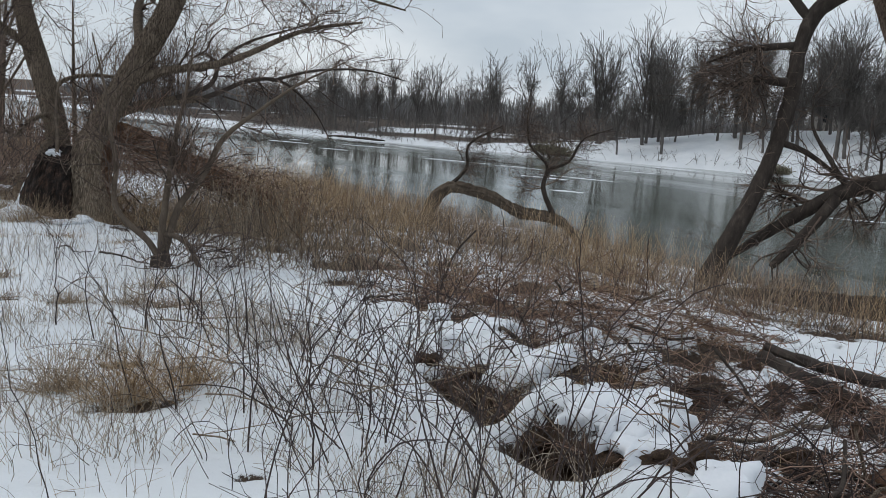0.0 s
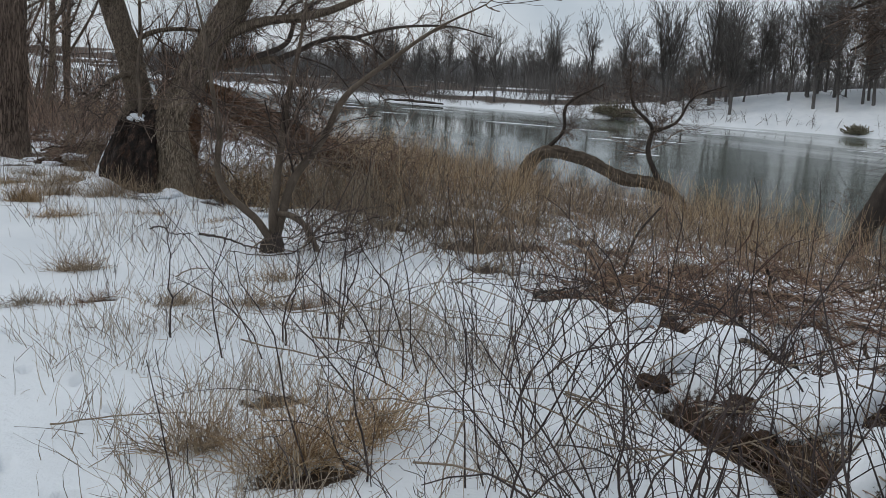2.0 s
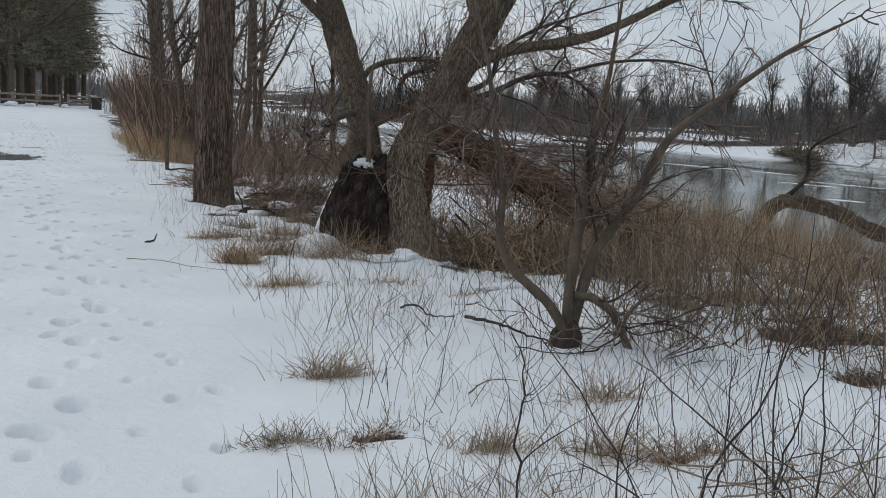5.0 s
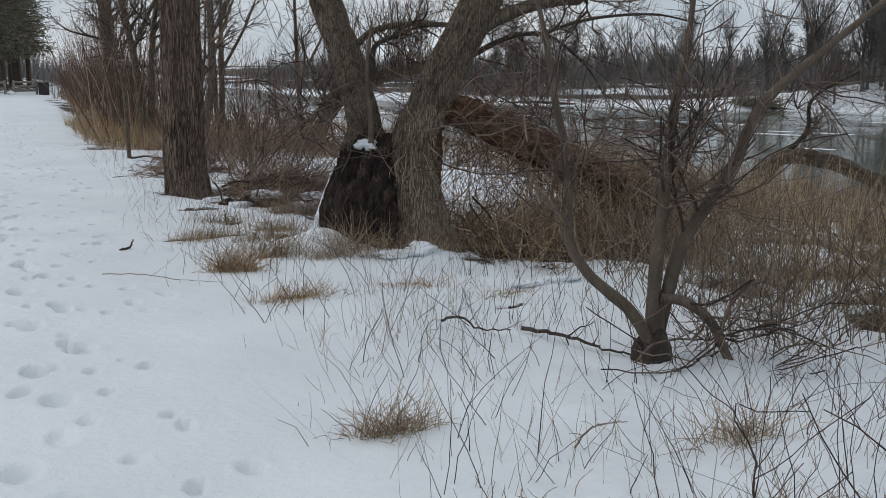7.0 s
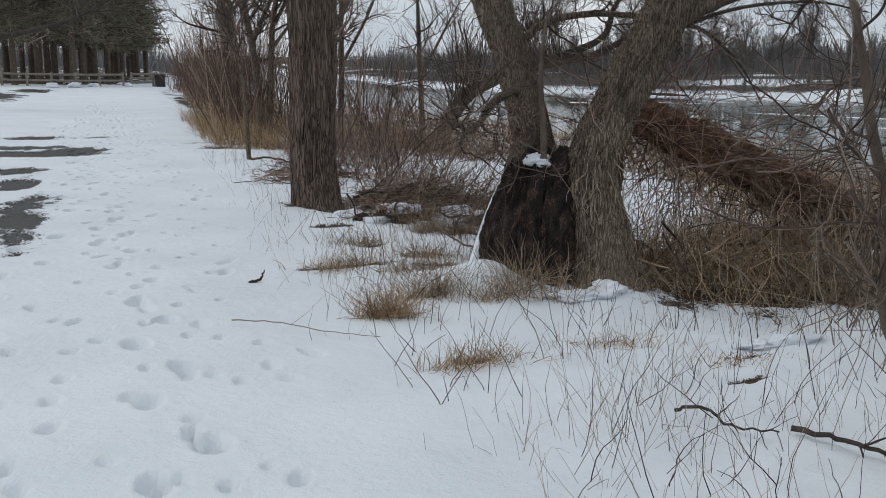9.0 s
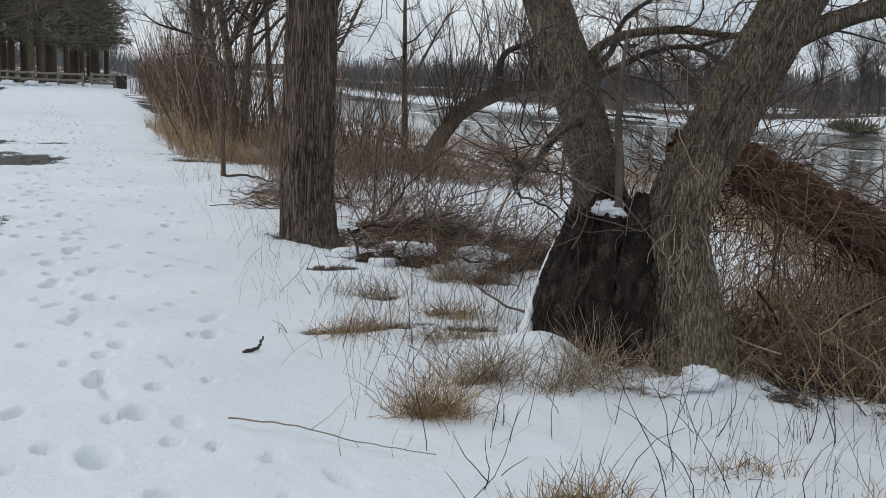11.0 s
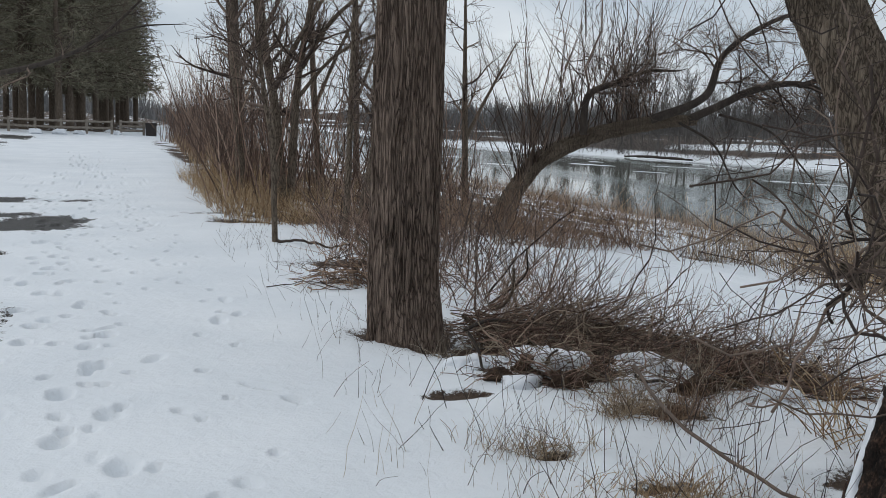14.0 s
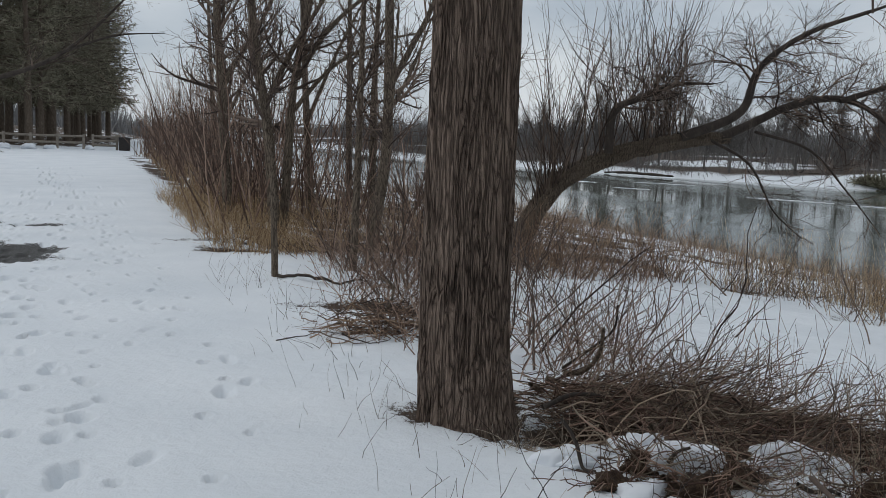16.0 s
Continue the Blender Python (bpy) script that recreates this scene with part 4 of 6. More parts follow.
# the small many-stemmed tree on the verge
BUSH = on(1.5, 8.98, -0.03)
sh = thing("many_stemmed_tree", BUSH, "small many-stemmed grey-brown tree on a dark stool", "tree")
B = BUSH - np.array([1.4, 8.98, 0.05])
g, _, _ = trunk_geo([B + [1.4, 8.98, -0.15], B + [1.4, 8.98, 0.06], B + [1.41, 8.98, 0.16], B + [1.42, 8.98, 0.27]], [0.095, 0.085, 0.075, 0.02], 60, 60, 0.06, 22, 7, 0.1, 9.0)
part("stool", g, bark_dark, sh, "dark cracked stool of the stems")
SMALL = [([B + q for q in ([1.38, 8.95, 0.16], [1.25, 8.98, 0.36], [1.05, 9.06, 0.55], [0.95, 9.12, 0.75], [0.98, 9.18, 1.12], [0.94, 9.25, 1.4], [0.9, 9.35, 1.85], [0.8, 9.5, 2.4])], [0.045, 0.042, 0.036, 0.034, 0.03, 0.024, 0.016, 0.006]),
           ([B + q for q in ([1.4, 8.97, 0.2], [1.4, 8.98, 0.45], [1.43, 8.99, 0.72], [1.48, 9.02, 1.06], [1.54, 9.05, 1.43], [1.64, 9.08, 1.86], [1.75, 9.15, 2.5])], [0.055, 0.048, 0.044, 0.038, 0.03, 0.018, 0.006]),
           ([B + q for q in ([1.43, 8.98, 0.2], [1.48, 8.97, 0.43], [1.58, 8.97, 0.72], [1.82, 8.93, 1.07], [2.0, 8.9, 1.43], [2.33, 8.8, 1.73], [2.75, 8.7, 2.05], [3.2, 8.6, 2.3])], [0.055, 0.05, 0.046, 0.04, 0.034, 0.026, 0.016, 0.006]),
           ([B + q for q in ([1.42, 8.95, 0.42], [1.53, 8.88, 0.4], [1.64, 8.8, 0.3], [1.73, 8.72, 0.06])], [0.035, 0.036, 0.034, 0.03])]
crown(sh, [(p, [v * 0.74 for v in q]) for p, q in SMALL],
      bark_pale, twig_dark, 23, (44, 240, 900), ((0.5, 1.3), (0.25, 0.8), (0.12, 0.4)), 0.2, 0.08, thin=0.3)

# the arching tree over the water
arch = thing("arching_tree", on(4.4, 25.1), "bent leaning tree arching low over the river", "tree")
g, _, _ = trunk_geo([(4.4, 25.1, -0.4), (4.65, 25.1, 0.1), (4.83, 25.08, 0.44), (5.14, 25.02, 0.88), (5.54, 24.9, 1.14), (6.1, 24.74, 1.38), (7.0, 24.6, 1.58), (7.77, 24.57, 1.65)], [0.16, 0.145, 0.13, 0.122, 0.115, 0.108, 0.1, 0.07], 60, 200, 0.045, 26, 4, 0.3, 1.0)
part("trunk", g, bark_willow, arch)
crown(arch, [([(6.9, 24.55, 1.62), (7.68, 24.23, 2.02), (7.96, 24.2, 2.68), (8.62, 24.02, 3.2), (9.6, 23.7, 3.6), (10.6, 23.3, 4.0)], [0.075, 0.06, 0.046, 0.035, 0.022, 0.008]),
             ([(7.6, 24.57, 1.64), (8.09, 24.48, 1.87), (8.65, 24.3, 2.16), (9.29, 24.08, 2.29), (9.81, 23.86, 2.1), (10.4, 23.57, 1.5), (10.8, 23.3, 0.7)], [0.075, 0.062, 0.055, 0.048, 0.036, 0.022, 0.008]),
             ([(5.73, 24.6, 1.36), (5.75, 24.52, 1.96), (6.15, 24.4, 2.18), (6.6, 24.25, 2.37), (7.1, 24.1, 2.4)], [0.06, 0.055, 0.045, 0.03, 0.008]),
             ([(7.4, 24.5, 1.6), (7.9, 24.2, 1.25), (8.25, 24.05, 0.6), (8.6, 23.8, 0.2)], [0.024, 0.019, 0.013, 0.005]),
             ([(8.1, 24.4, 1.75), (8.8, 24.0, 1.5), (9.3, 23.7, 0.9), (9.7, 23.4, 0.3)], [0.024, 0.019, 0.013, 0.005]),
             ([(9.3, 24.0, 2.25), (10.4, 23.6, 2.6), (11.6, 23.0, 2.7), (12.6, 22.6, 2.5)], [0.045, 0.035, 0.025, 0.01])],
      bark_dark, twig_dark, 24, (110, 640, 2900), ((0.6, 1.7), (0.35, 0.9), (0.2, 0.5)), 0.22, 0.02, thin=0.34)
# young shoots rising from its stem
n = 130
u = rng.random(n)
sp = spline([(4.8, 25.05, 0.4), (5.26, 24.83, 1.13), (6.21, 24.72, 1.5), (7.0, 24.6, 1.6)], 60)[(u * 59).astype(int)]
pth = wander(sp, np.stack([rng.normal(0.05, 0.25, n), rng.normal(0, 0.25, n), np.ones(n)], 1), rng.uniform(0.7, 2.9, n), 8, 0.1, 0.03)
rad = np.linspace(0.011, 0.003, 8)[None] * rng.uniform(0.6, 1.3, (n, 1))
tw = sprout(pth, rad, 900, 0.3, 1, (20, 50), (0.25, 0.8), 5, 0.1, 0.06, 0.6)
g = Geo()
g.tubes(pth, rad, 4)
g.tubes(*tw, 3)
part("shoot_spray", g, twig_dark, arch, kind="stuff")

# the pair of big willows at the water, and the wreck of a trunk between them
lean = thing("leaning_river_tree", on(13.0, 11.7), "slender dark tree leaning over the river's edge", "tree")
g, _, _ = trunk_geo([(12.9, 11.7, -1.2), (13.3, 11.5, -0.2), (13.59, 11.38, 0.47), (13.91, 11.26, 1.35), (14.19, 11.21, 2.44), (14.34, 11.24, 3.41), (14.63, 11.12, 4.13), (15.11, 10.76, 4.5)], [0.2, 0.17, 0.15, 0.135, 0.14, 0.125, 0.14, 0.1], 40, 150, 0.03, 22, 4, 0.4, 7.0)
part("trunk", g, bark_dark, lean)
crown(lean, [([(14.34, 11.24, 3.41), (13.9, 11.6, 3.35), (13.51, 11.92, 3.25), (13.0, 12.3, 2.98)], [0.07, 0.06, 0.045, 0.015]),
             ([(14.24, 11.22, 2.7), (13.9, 11.5, 2.72), (13.6, 11.75, 2.7), (13.0, 12.2, 2.3)], [0.09, 0.07, 0.05, 0.01]),
             ([(14.63, 11.12, 4.13), (15.2, 10.7, 4.6), (16.0, 10.2, 5.2), (17, 9.6, 5.4)], [0.13, 0.1, 0.06, 0.02]),
             ([(14.5, 11.2, 3.9), (14.1, 11.9, 4.7), (13.2, 12.8, 5.1), (12.0, 13.8, 5.0)], [0.09, 0.07, 0.04, 0.015]),
             ([(14.0, 11.24, 1.6), (14.5, 10.9, 1.4), (15.1, 10.5, 0.9), (15.6, 10.2, 0.2)], [0.06, 0.045, 0.03, 0.01])],
      bark_dark, twig_dark, 25, (95, 600, 2600), ((0.7, 2.0), (0.4, 1.1), (0.2, 0.6)), 0.38, -0.03, thin=0.3)
big = thing("river_willow", on(15.9, 7.2), "massive grey-brown willow trunk leaning by the river", "tree")
g, _, _ = trunk_geo([(16.3, 6.75, -2.0), (16.0, 7.1, -1.1), (15.5, 7.75, 0.35), (15.08, 8.3, 1.5), (14.75, 8.8, 2.85), (14.4, 9.35, 4.3), (14.0, 9.9, 6.0), (13.7, 10.3, 8.0)], [0.62, 0.55, 0.49, 0.48, 0.48, 0.45, 0.38, 0.28], 120, 260, 0.09, 11, 5, 0.15, 9.0)
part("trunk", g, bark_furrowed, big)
crown(big, [([(15.3, 8.4, 1.2), (15.1, 9.3, 1.08), (14.7, 10.16, 0.78), (14.1, 11.04, 0.05), (13.6, 11.8, -0.7)], [0.15, 0.15, 0.15, 0.11, 0.06]),
            ([(14.5, 10.19, 0.65), (14.07, 10.38, 0.05), (13.5, 10.7, -0.7)], [0.11, 0.1, 0.06]),
            ([(14.7, 10.1, 0.8), (14.5, 10.4, 1.3), (14.4, 10.8, 1.9), (14.6, 11.0, 2.5)], [0.06, 0.045, 0.03, 0.01]),
            ([(13.9, 10.0, 6.2), (12.5, 11.5, 7.0), (11.0, 13.0, 7.4), (9.6, 14.5, 7.2)], [0.2, 0.15, 0.09, 0.03]),
            ([(14.0, 9.8, 5.8), (14.8, 11.0, 6.6), (15.4, 12.8, 7.0), (15.6, 14.5, 6.8)], [0.16, 0.12, 0.08, 0.03])],
      bark_dark, twig_dark, 26, (50, 420, 1900), ((0.8, 2.0), (0.5, 1.3), (0.25, 0.6)), 0.34, -0.05, thin=0.26)
wreck = thing("toppled_river_trunk", on(12.5, 18.6), "toppled crooked trunk lying low along the bank", "fallen tree")
g, _, _ = trunk_geo([(11.5, 19.5, -1.3), (11.61, 19.49, -0.7), (11.99, 19.27, -0.1), (12.72, 18.64, -0.2), (13.33, 18.06, -0.55), (13.95, 17.51, -0.65), (14.3, 17.2, -0.95), (14.6, 16.9, -1.6)], [0.17, 0.15, 0.12, 0.11, 0.12, 0.11, 0.07, 0.02], 40, 140, 0.07, 16, 3, 0.2, 2.0)
part("trunk", g, bark_pale, wreck)
crown(wreck, [([(13.95, 17.51, -0.6), (13.72, 17.7, 0.05), (13.95, 17.9, 0.6), (13.6, 18.2, 1.1), (13.7, 18.5, 1.9)], [0.07, 0.055, 0.042, 0.026, 0.01]),
              ([(13.88, 17.8, 0.5), (14.3, 17.5, 0.75), (14.45, 17.2, 1.3), (15.0, 16.8, 1.6)], [0.042, 0.032, 0.022, 0.008]),
              ([(11.99, 19.27, -0.1), (12.35, 19.05, 0.4), (12.3, 18.9, 1.0), (12.9, 18.4, 1.5)], [0.052, 0.04, 0.03, 0.01])],
      bark_dark, twig_dark, 27, (80, 480, 2000), ((0.6, 1.6), (0.35, 0.9), (0.2, 0.5)), 0.38, 0.03, thin=0.32)


# saplings and young trees behind the upright tree
def young_tree(stems, seed, label, counts=(26, 110, 420)):
    t = thing("young_tree", on(stems[0][0][0][0], stems[0][0][0][1]), label, "tree", "young trees beside the trail")
    stems = [(p, [v * 0.66 for v in q]) for p, q in stems]
    crown(t, stems, bark_willow, twig_dark, seed, counts, ((0.5, 1.6), (0.3, 0.9), (0.15, 0.45)), 0.18, 0.1, "stem", 0.45)
    return t


young_tree([([(0.48, 22.3, -0.1), (0.46, 22.46, 1.12), (0.38, 22.56, 1.71), (0.3, 22.7, 2.6), (0.2, 22.9, 4.5)], [0.055, 0.048, 0.044, 0.036, 0.02])], 31, "slim leaning sapling with pale grey bark")
young_tree([([(1.5, 22.97, -0.2), (1.55, 23.05, 0.6), (1.59, 23.14, 1.44), (1.66, 23.31, 3.06), (1.7, 23.4, 5.2)], [0.07, 0.062, 0.055, 0.045, 0.025]),
            ([(1.62, 22.9, -0.2), (1.75, 22.95, 0.6), (1.95, 23.1, 1.6), (2.05, 23.2, 3.0)], [0.045, 0.04, 0.032, 0.018])], 32, "young tree of two thin dark stems")
young_tree([([(2.1, 24.3, -0.15), (2.2, 24.36, 0.5), (2.35, 24.47, 1.44), (2.4, 24.68, 3.27), (2.45, 24.8, 5.5)], [0.12, 0.11, 0.1, 0.085, 0.05]),
            ([(2.37, 24.55, 2.1), (2.67, 24.5, 2.69), (2.95, 24.47, 3.29), (3.3, 24.4, 4.6)], [0.06, 0.055, 0.045, 0.025])], 33, "forked young tree with dark grey bark")
young_tree([([(1.35, 26.8, -0.1), (1.32, 26.92, 0.8), (1.25, 27.09, 1.78), (1.09, 27.29, 2.95), (0.95, 27.5, 5.5)], [0.13, 0.12, 0.11, 0.1, 0.06]),
            ([(1.25, 27.1, 1.9), (1.55, 27.0, 2.6), (2.0, 26.9, 3.4), (2.6, 26.8, 4.4)], [0.07, 0.06, 0.045, 0.02])], 34, "grey young tree among red stems")
young_tree([([(1.5, 26.9, -0.1), (1.55, 26.9, 0.9), (1.65, 26.99, 2.21), (1.9, 27.06, 3.6), (2.2, 27.1, 5.5)], [0.1, 0.095, 0.085, 0.07, 0.04]),
            ([(1.7, 27.0, 2.3), (2.1, 26.9, 3.0), (2.7, 26.7, 3.6), (3.5, 26.4, 4.2)], [0.06, 0.05, 0.04, 0.015]),
            ([(1.62, 26.95, 1.8), (2.2, 26.8, 2.5), (2.9, 26.6, 2.9), (3.6, 26.4, 3.1)], [0.05, 0.04, 0.03, 0.012])], 35, "spreading young tree among red stems")
young_tree([([(1.0, 29.0, -0.1), (0.98, 29.19, 0.8), (0.93, 29.36, 1.9), (0.85, 29.62, 3.8), (0.8, 29.8, 6.0)], [0.13, 0.125, 0.12, 0.1, 0.06]),
            ([(0.93, 29.4, 2.3), (1.4, 29.6, 3.0), (1.9, 29.9, 3.9), (2.2, 30.0, 5.0)], [0.07, 0.06, 0.045, 0.02])], 36, "grey young tree among red stems")
for i, (x, y, h) in enumerate(((2.8, 30.5, 6.5), (4.2, 33.0, 7.0), (1.9, 35.0, 6.0), (3.4, 28.6, 5.5), (5.6, 29.4, 5.0), (2.4, 40.0, 7.0))):
    b0 = on(x, y, -0.1)
    r0 = np.random.default_rng(60 + i)
    dx, dy = r0.normal(0, 0.12, 2)
    young_tree([([b0, b0 + [dx, dy, h * 0.25], b0 + [2 * dx, 2 * dy, h * 0.55], b0 + [3 * dx, 2 * dy, h]], [0.11, 0.095, 0.07, 0.02]),
                ([b0 + [dx, dy, h * 0.3], b0 + [0.6 + dx, 0.2, h * 0.5], b0 + [1.2, 0.5, h * 0.7]], [0.06, 0.045, 0.015])], 40 + i, "tall thin bare tree by the bank", (22, 90, 300))


# ---- red-stemmed shrubs along the trail ----
def red_shrub(x, y, h, n, seed):
    r = np.random.default_rng(seed)
    b0 = on(x, y)
    t = thing("red_stemmed_shrub", b0, "dense leafless shrub of upright reddish-brown stems", "shrub", "shrubs along the trail")
    st = b0 + r.normal(0, 1, (n, 3)) * [0.28, 0.4, 0] - [0, 0, 0.05]
    hd = np.stack([r.normal(0, 0.26, n), r.normal(0, 0.26, n), np.ones(n)], 1)
    p = wander(st, hd / np.linalg.norm(hd, axis=1)[:, None], r.uniform(0.35, 1.0, n) * h, 9, 0.09, 0.02, r)
    q = np.linspace(0.013, 0.003, 9)[None] * r.uniform(0.6, 1.5, (n, 1))
    a = sprout(p, q, n * 5, 0.25, 1, (15, 50), (0.25, 0.9), 5, 0.1, 0.08, 0.6, r)
    g = Geo()
    g.tubes(p, q, 4)
    part("stem_clump", g, shrub_stem, t, kind="stuff")
    g = Geo()
    g.tubes(*a, 3)
    part("twig_spray", g, twig_dark, t, kind="stuff")


r1 = np.random.default_rng(5)
for y in np.arange(27.0, 68, 1.5):
    for rowx in (0.9, 2.1):
        red_shrub(rowx + 0.045 * (y - 25) + r1.normal(0, 0.25), y + r1.normal(0, 0.4), r1.uniform(2.4, 5.2), int(r1.uniform(12, 21)), int(y * 100 + rowx * 10))
for x, y, h in ((3.4, 26.2, 2.4), (4.6, 27.5, 2.6), (3.0, 29.0, 3.0), (5.0, 31.0, 3.2), (3.6, 34.0, 3.2), (5.4, 36.0, 3.0)):
    red_shrub(x, y, h, 26, int(x * 77 + y))


# ---- reeds, dead grass and brush that nobody could count ----
def stems(name, x, y, height, mat, label, lean=0.22, k=4, wig=0.1, lift=-0.02, rad=0.004, sides=3, r=None, category="reeds"):
    r = r or rng
    n = len(x)
    st = np.stack([x, y, zg(x, y) - 0.05], 1)
    hd = np.stack([r.normal(0, lean, n), r.normal(0, lean, n), np.ones(n)], 1)
    p = wander(st, hd / np.linalg.norm(hd, axis=1)[:, None], height, k, wig, lift, r)
    q = np.linspace(1, 0.4, k)[None] * (rad * r.uniform(0.6, 1.4, n))[:, None]
    g = Geo()
    g.tubes(p, q, sides)
    return solo(name, g, mat, label, category, kind="stuff")


def scatter(n, x0, x1, y0, y1, keep, r):
    x, y = r.uniform(x0, x1, n), r.uniform(y0, y1, n)
    m = keep(x, y) > r.random(n)
    return x[m], y[m]


def belt(x, y):
    clump = np.maximum(0.8 * smooth(0.4, 0.62, fbm(x * 1.1 + 4, y * 1.1 + 2)), smooth(0.42, 0.6, fbm(x * 1.6 + 30, y * 1.6 + 4)))
    a = smooth(-0.05, 0.7, x - edge_x(y)) * (0.06 + 0.94 * clump) * smooth(6.0, 7.6, y + 0.12 * (x - 4))
    return a * (1 - 0.93 * smooth(14.8, 16.5, y) * smooth(6.3, 5.0, x))


r2 = np.random.default_rng(8)
x, y = scatter(23000, 2, 12, 5, 24, belt, r2)
patch = smooth(0.44, 0.56, fbm(x * 0.45 + 11, y * 0.45 + 3)) * 0.8 + 0.1 > r2.random(len(x))
xt, yt, xb, yb = x[patch], y[patch], x[~patch], y[~patch]
stems("tan_reeds", xt, yt, r2.uniform(0.3, 1.1, len(xt)), reed_tan, "dense stand of dead tan reeds on the bank", 0.18, 5, 0.14, -0.04, 0.0036, r=r2)
stems("brown_weeds", xb, yb, r2.uniform(0.25, 1.0, len(xb)), weed_brown, "thicket of dead brown weed stems on the bank", 0.5, 5, 0.24, -0.08, 0.004, r=r2)
x, y = scatter(17000, 7, 20.5, -6, 62, lambda x, y: smooth(7, 10, x) * (0.12 + smooth(0.38, 0.62, fbm(x * 0.5 + 40, y * 0.5))) * (0.35 + 0.65 * smooth(10, 19, x)), r2)
stems("shore_reeds", x, y, r2.uniform(0.25, 0.75, len(x)), reed_brown, "fringe of dead reeds along the river's edge", 0.2, 4, 0.12, -0.03, 0.006, r=r2)
x, y = scatter(5200, 7, 20, 14, 62, lambda x, y: smooth(0.42, 0.6, fbm(x * 0.6 + 80, y * 0.6)), r2)
stems("shore_grass", x, y, r2.uniform(0.2, 0.55, len(x)), reed_tan, "pale dead grass on the low bank", 0.3, 4, 0.15, -0.08, 0.006, r=r2)
x, y = scatter(12000, 0.0, 5, 24.0, 34, lambda x, y: smooth(0.0, 0.35, x - 0.012 * (y - 24)) * smooth(24.0, 24.4, y) * (0.35 + 0.65 * smooth(2.6, 0.6, x)), r2)
stems("rust_grass", x[::2], y[::2], r2.uniform(0.2, 0.6, len(x[::2])), reed_tan, "rust-brown dead grass among the shrubs", 0.3, 5, 0.18, -0.1, 0.0038, r=r2, category="grass")
x, y = x[1::2], y[1::2]
stems("straw_grass", x, y, r2.uniform(0.2, 0.6, len(x)), reed_tan, "dense pale tan grass at the foot of the shrubs", 0.22, 5, 0.14, -0.09, 0.0038, r=r2, category="grass")
x, y = scatter(3600, 0.3, 4, 34, 66, lambda x, y: smooth(0.0, 0.5, x - 0.045 * (y - 24) - 0.2), r2)
stems("trail_edge_grass", x, y, r2.uniform(0.3, 0.7, len(x)), reed_tan, "pale tan grass along the trail's edge", 0.25, 4, 0.14, -0.09, 0.006, r=r2, category="grass")
# brown scrub between the willow and the upright tree, and round the tree's foot
x, y = scatter(5600, 0.5, 5.5, 17.2, 24.2, lambda x, y: (0.25 + 0.75 * smooth(0.42, 0.58, fbm(x * 1.1, y * 1.1 + 33))) * 0.85 * smooth(3.4, 1.9, x) * smooth(0.5, 1.0, x - 0.5 * smooth(20, 23, y)), r2)
stems("brown_scrub", x, y, r2.uniform(0.3, 1.1, len(x)), shrub_stem, "brown leafless scrub behind the upright tree", 0.55, 6, 0.22, -0.03, 0.0045, r=r2, category="scrub")
x, y = scatter(1700, 1.95, 4.2, 11.3, 14.6, lambda x, y: smooth(0.4, 0.56, fbm(x * 1.3 + 7, y * 1.3)) * 0.9, r2)
stems("willow_scrub", x, y, r2.uniform(0.3, 0.9, len(x)), reed_tan, "dead stems crowding the fallen trunk", 0.5, 5, 0.2, -0.06, 0.004, r=r2, category="scrub")
x, y = scatter(900, 1.7, 4.2, 8.8, 12.6, lambda x, y: smooth(-1.1, 0.3, x - edge_x(y)), r2)
stems("twiggy_undergrowth", x, y, r2.uniform(0.4, 1.3, len(x)), twig_pale, "pale twiggy undergrowth behind the small tree", 0.5, 6, 0.2, 0.02, 0.004, r=r2, category="scrub")
x, y = scatter(1500, 2.6, 6.2, 22.8, 25.4, lambda x, y: 0.25 + 0.75 * smooth(0.42, 0.58, fbm(x * 0.9 + 5, y * 0.9)), r2)
stems("arch_scrub", x, y, r2.uniform(0.3, 1.15, len(x)), reed_brown, "rust-brown scrub round the arching tree's foot", 0.4, 6, 0.2, -0.03, 0.0048, r=r2, category="scrub")
# single dead stalks standing in the snow of the verge
x, y = scatter(4200, -0.7, 2.6, 5.4, 16.2, lambda x, y: (0.05 + 0.95 * smooth(0.45, 0.6, fbm(x * 1.4 + 12, y * 1.4))) * smooth(-0.75, 0.3, x), r2)
stems("verge_stalks", x, y, r2.uniform(0.08, 0.48, len(x)), straw_grey, "thin dead grass stalks standing in the snow", 0.3, 6, 0.13, -0.03, 0.0017, r=r2, category="grass")
x, y = scatter(760, -0.5, 2.4, 5.4, 15.8, lambda x, y: smooth(-0.55, 0.2, x) * 0.7, r2)
stems("dark_stalks", x, y, r2.uniform(0.15, 0.7, len(x)), cane_dark, "thin dark weed stalks standing in the snow", 0.3, 7, 0.15, -0.02, 0.0024, r=r2, category="weeds")
x, y = scatter(300, -0.7, 0.5, 15.5, 24, lambda x, y: smooth(-0.7, 0.3, x - 0.02 * (y - 16)), r2)
stems("trailside_stalks", x, y, r2.uniform(0.1, 0.4, len(x)), twig_dark, "thin dark stalks beside the trail", 0.35, 5, 0.16, -0.03, 0.002, r=r2, category="weeds")
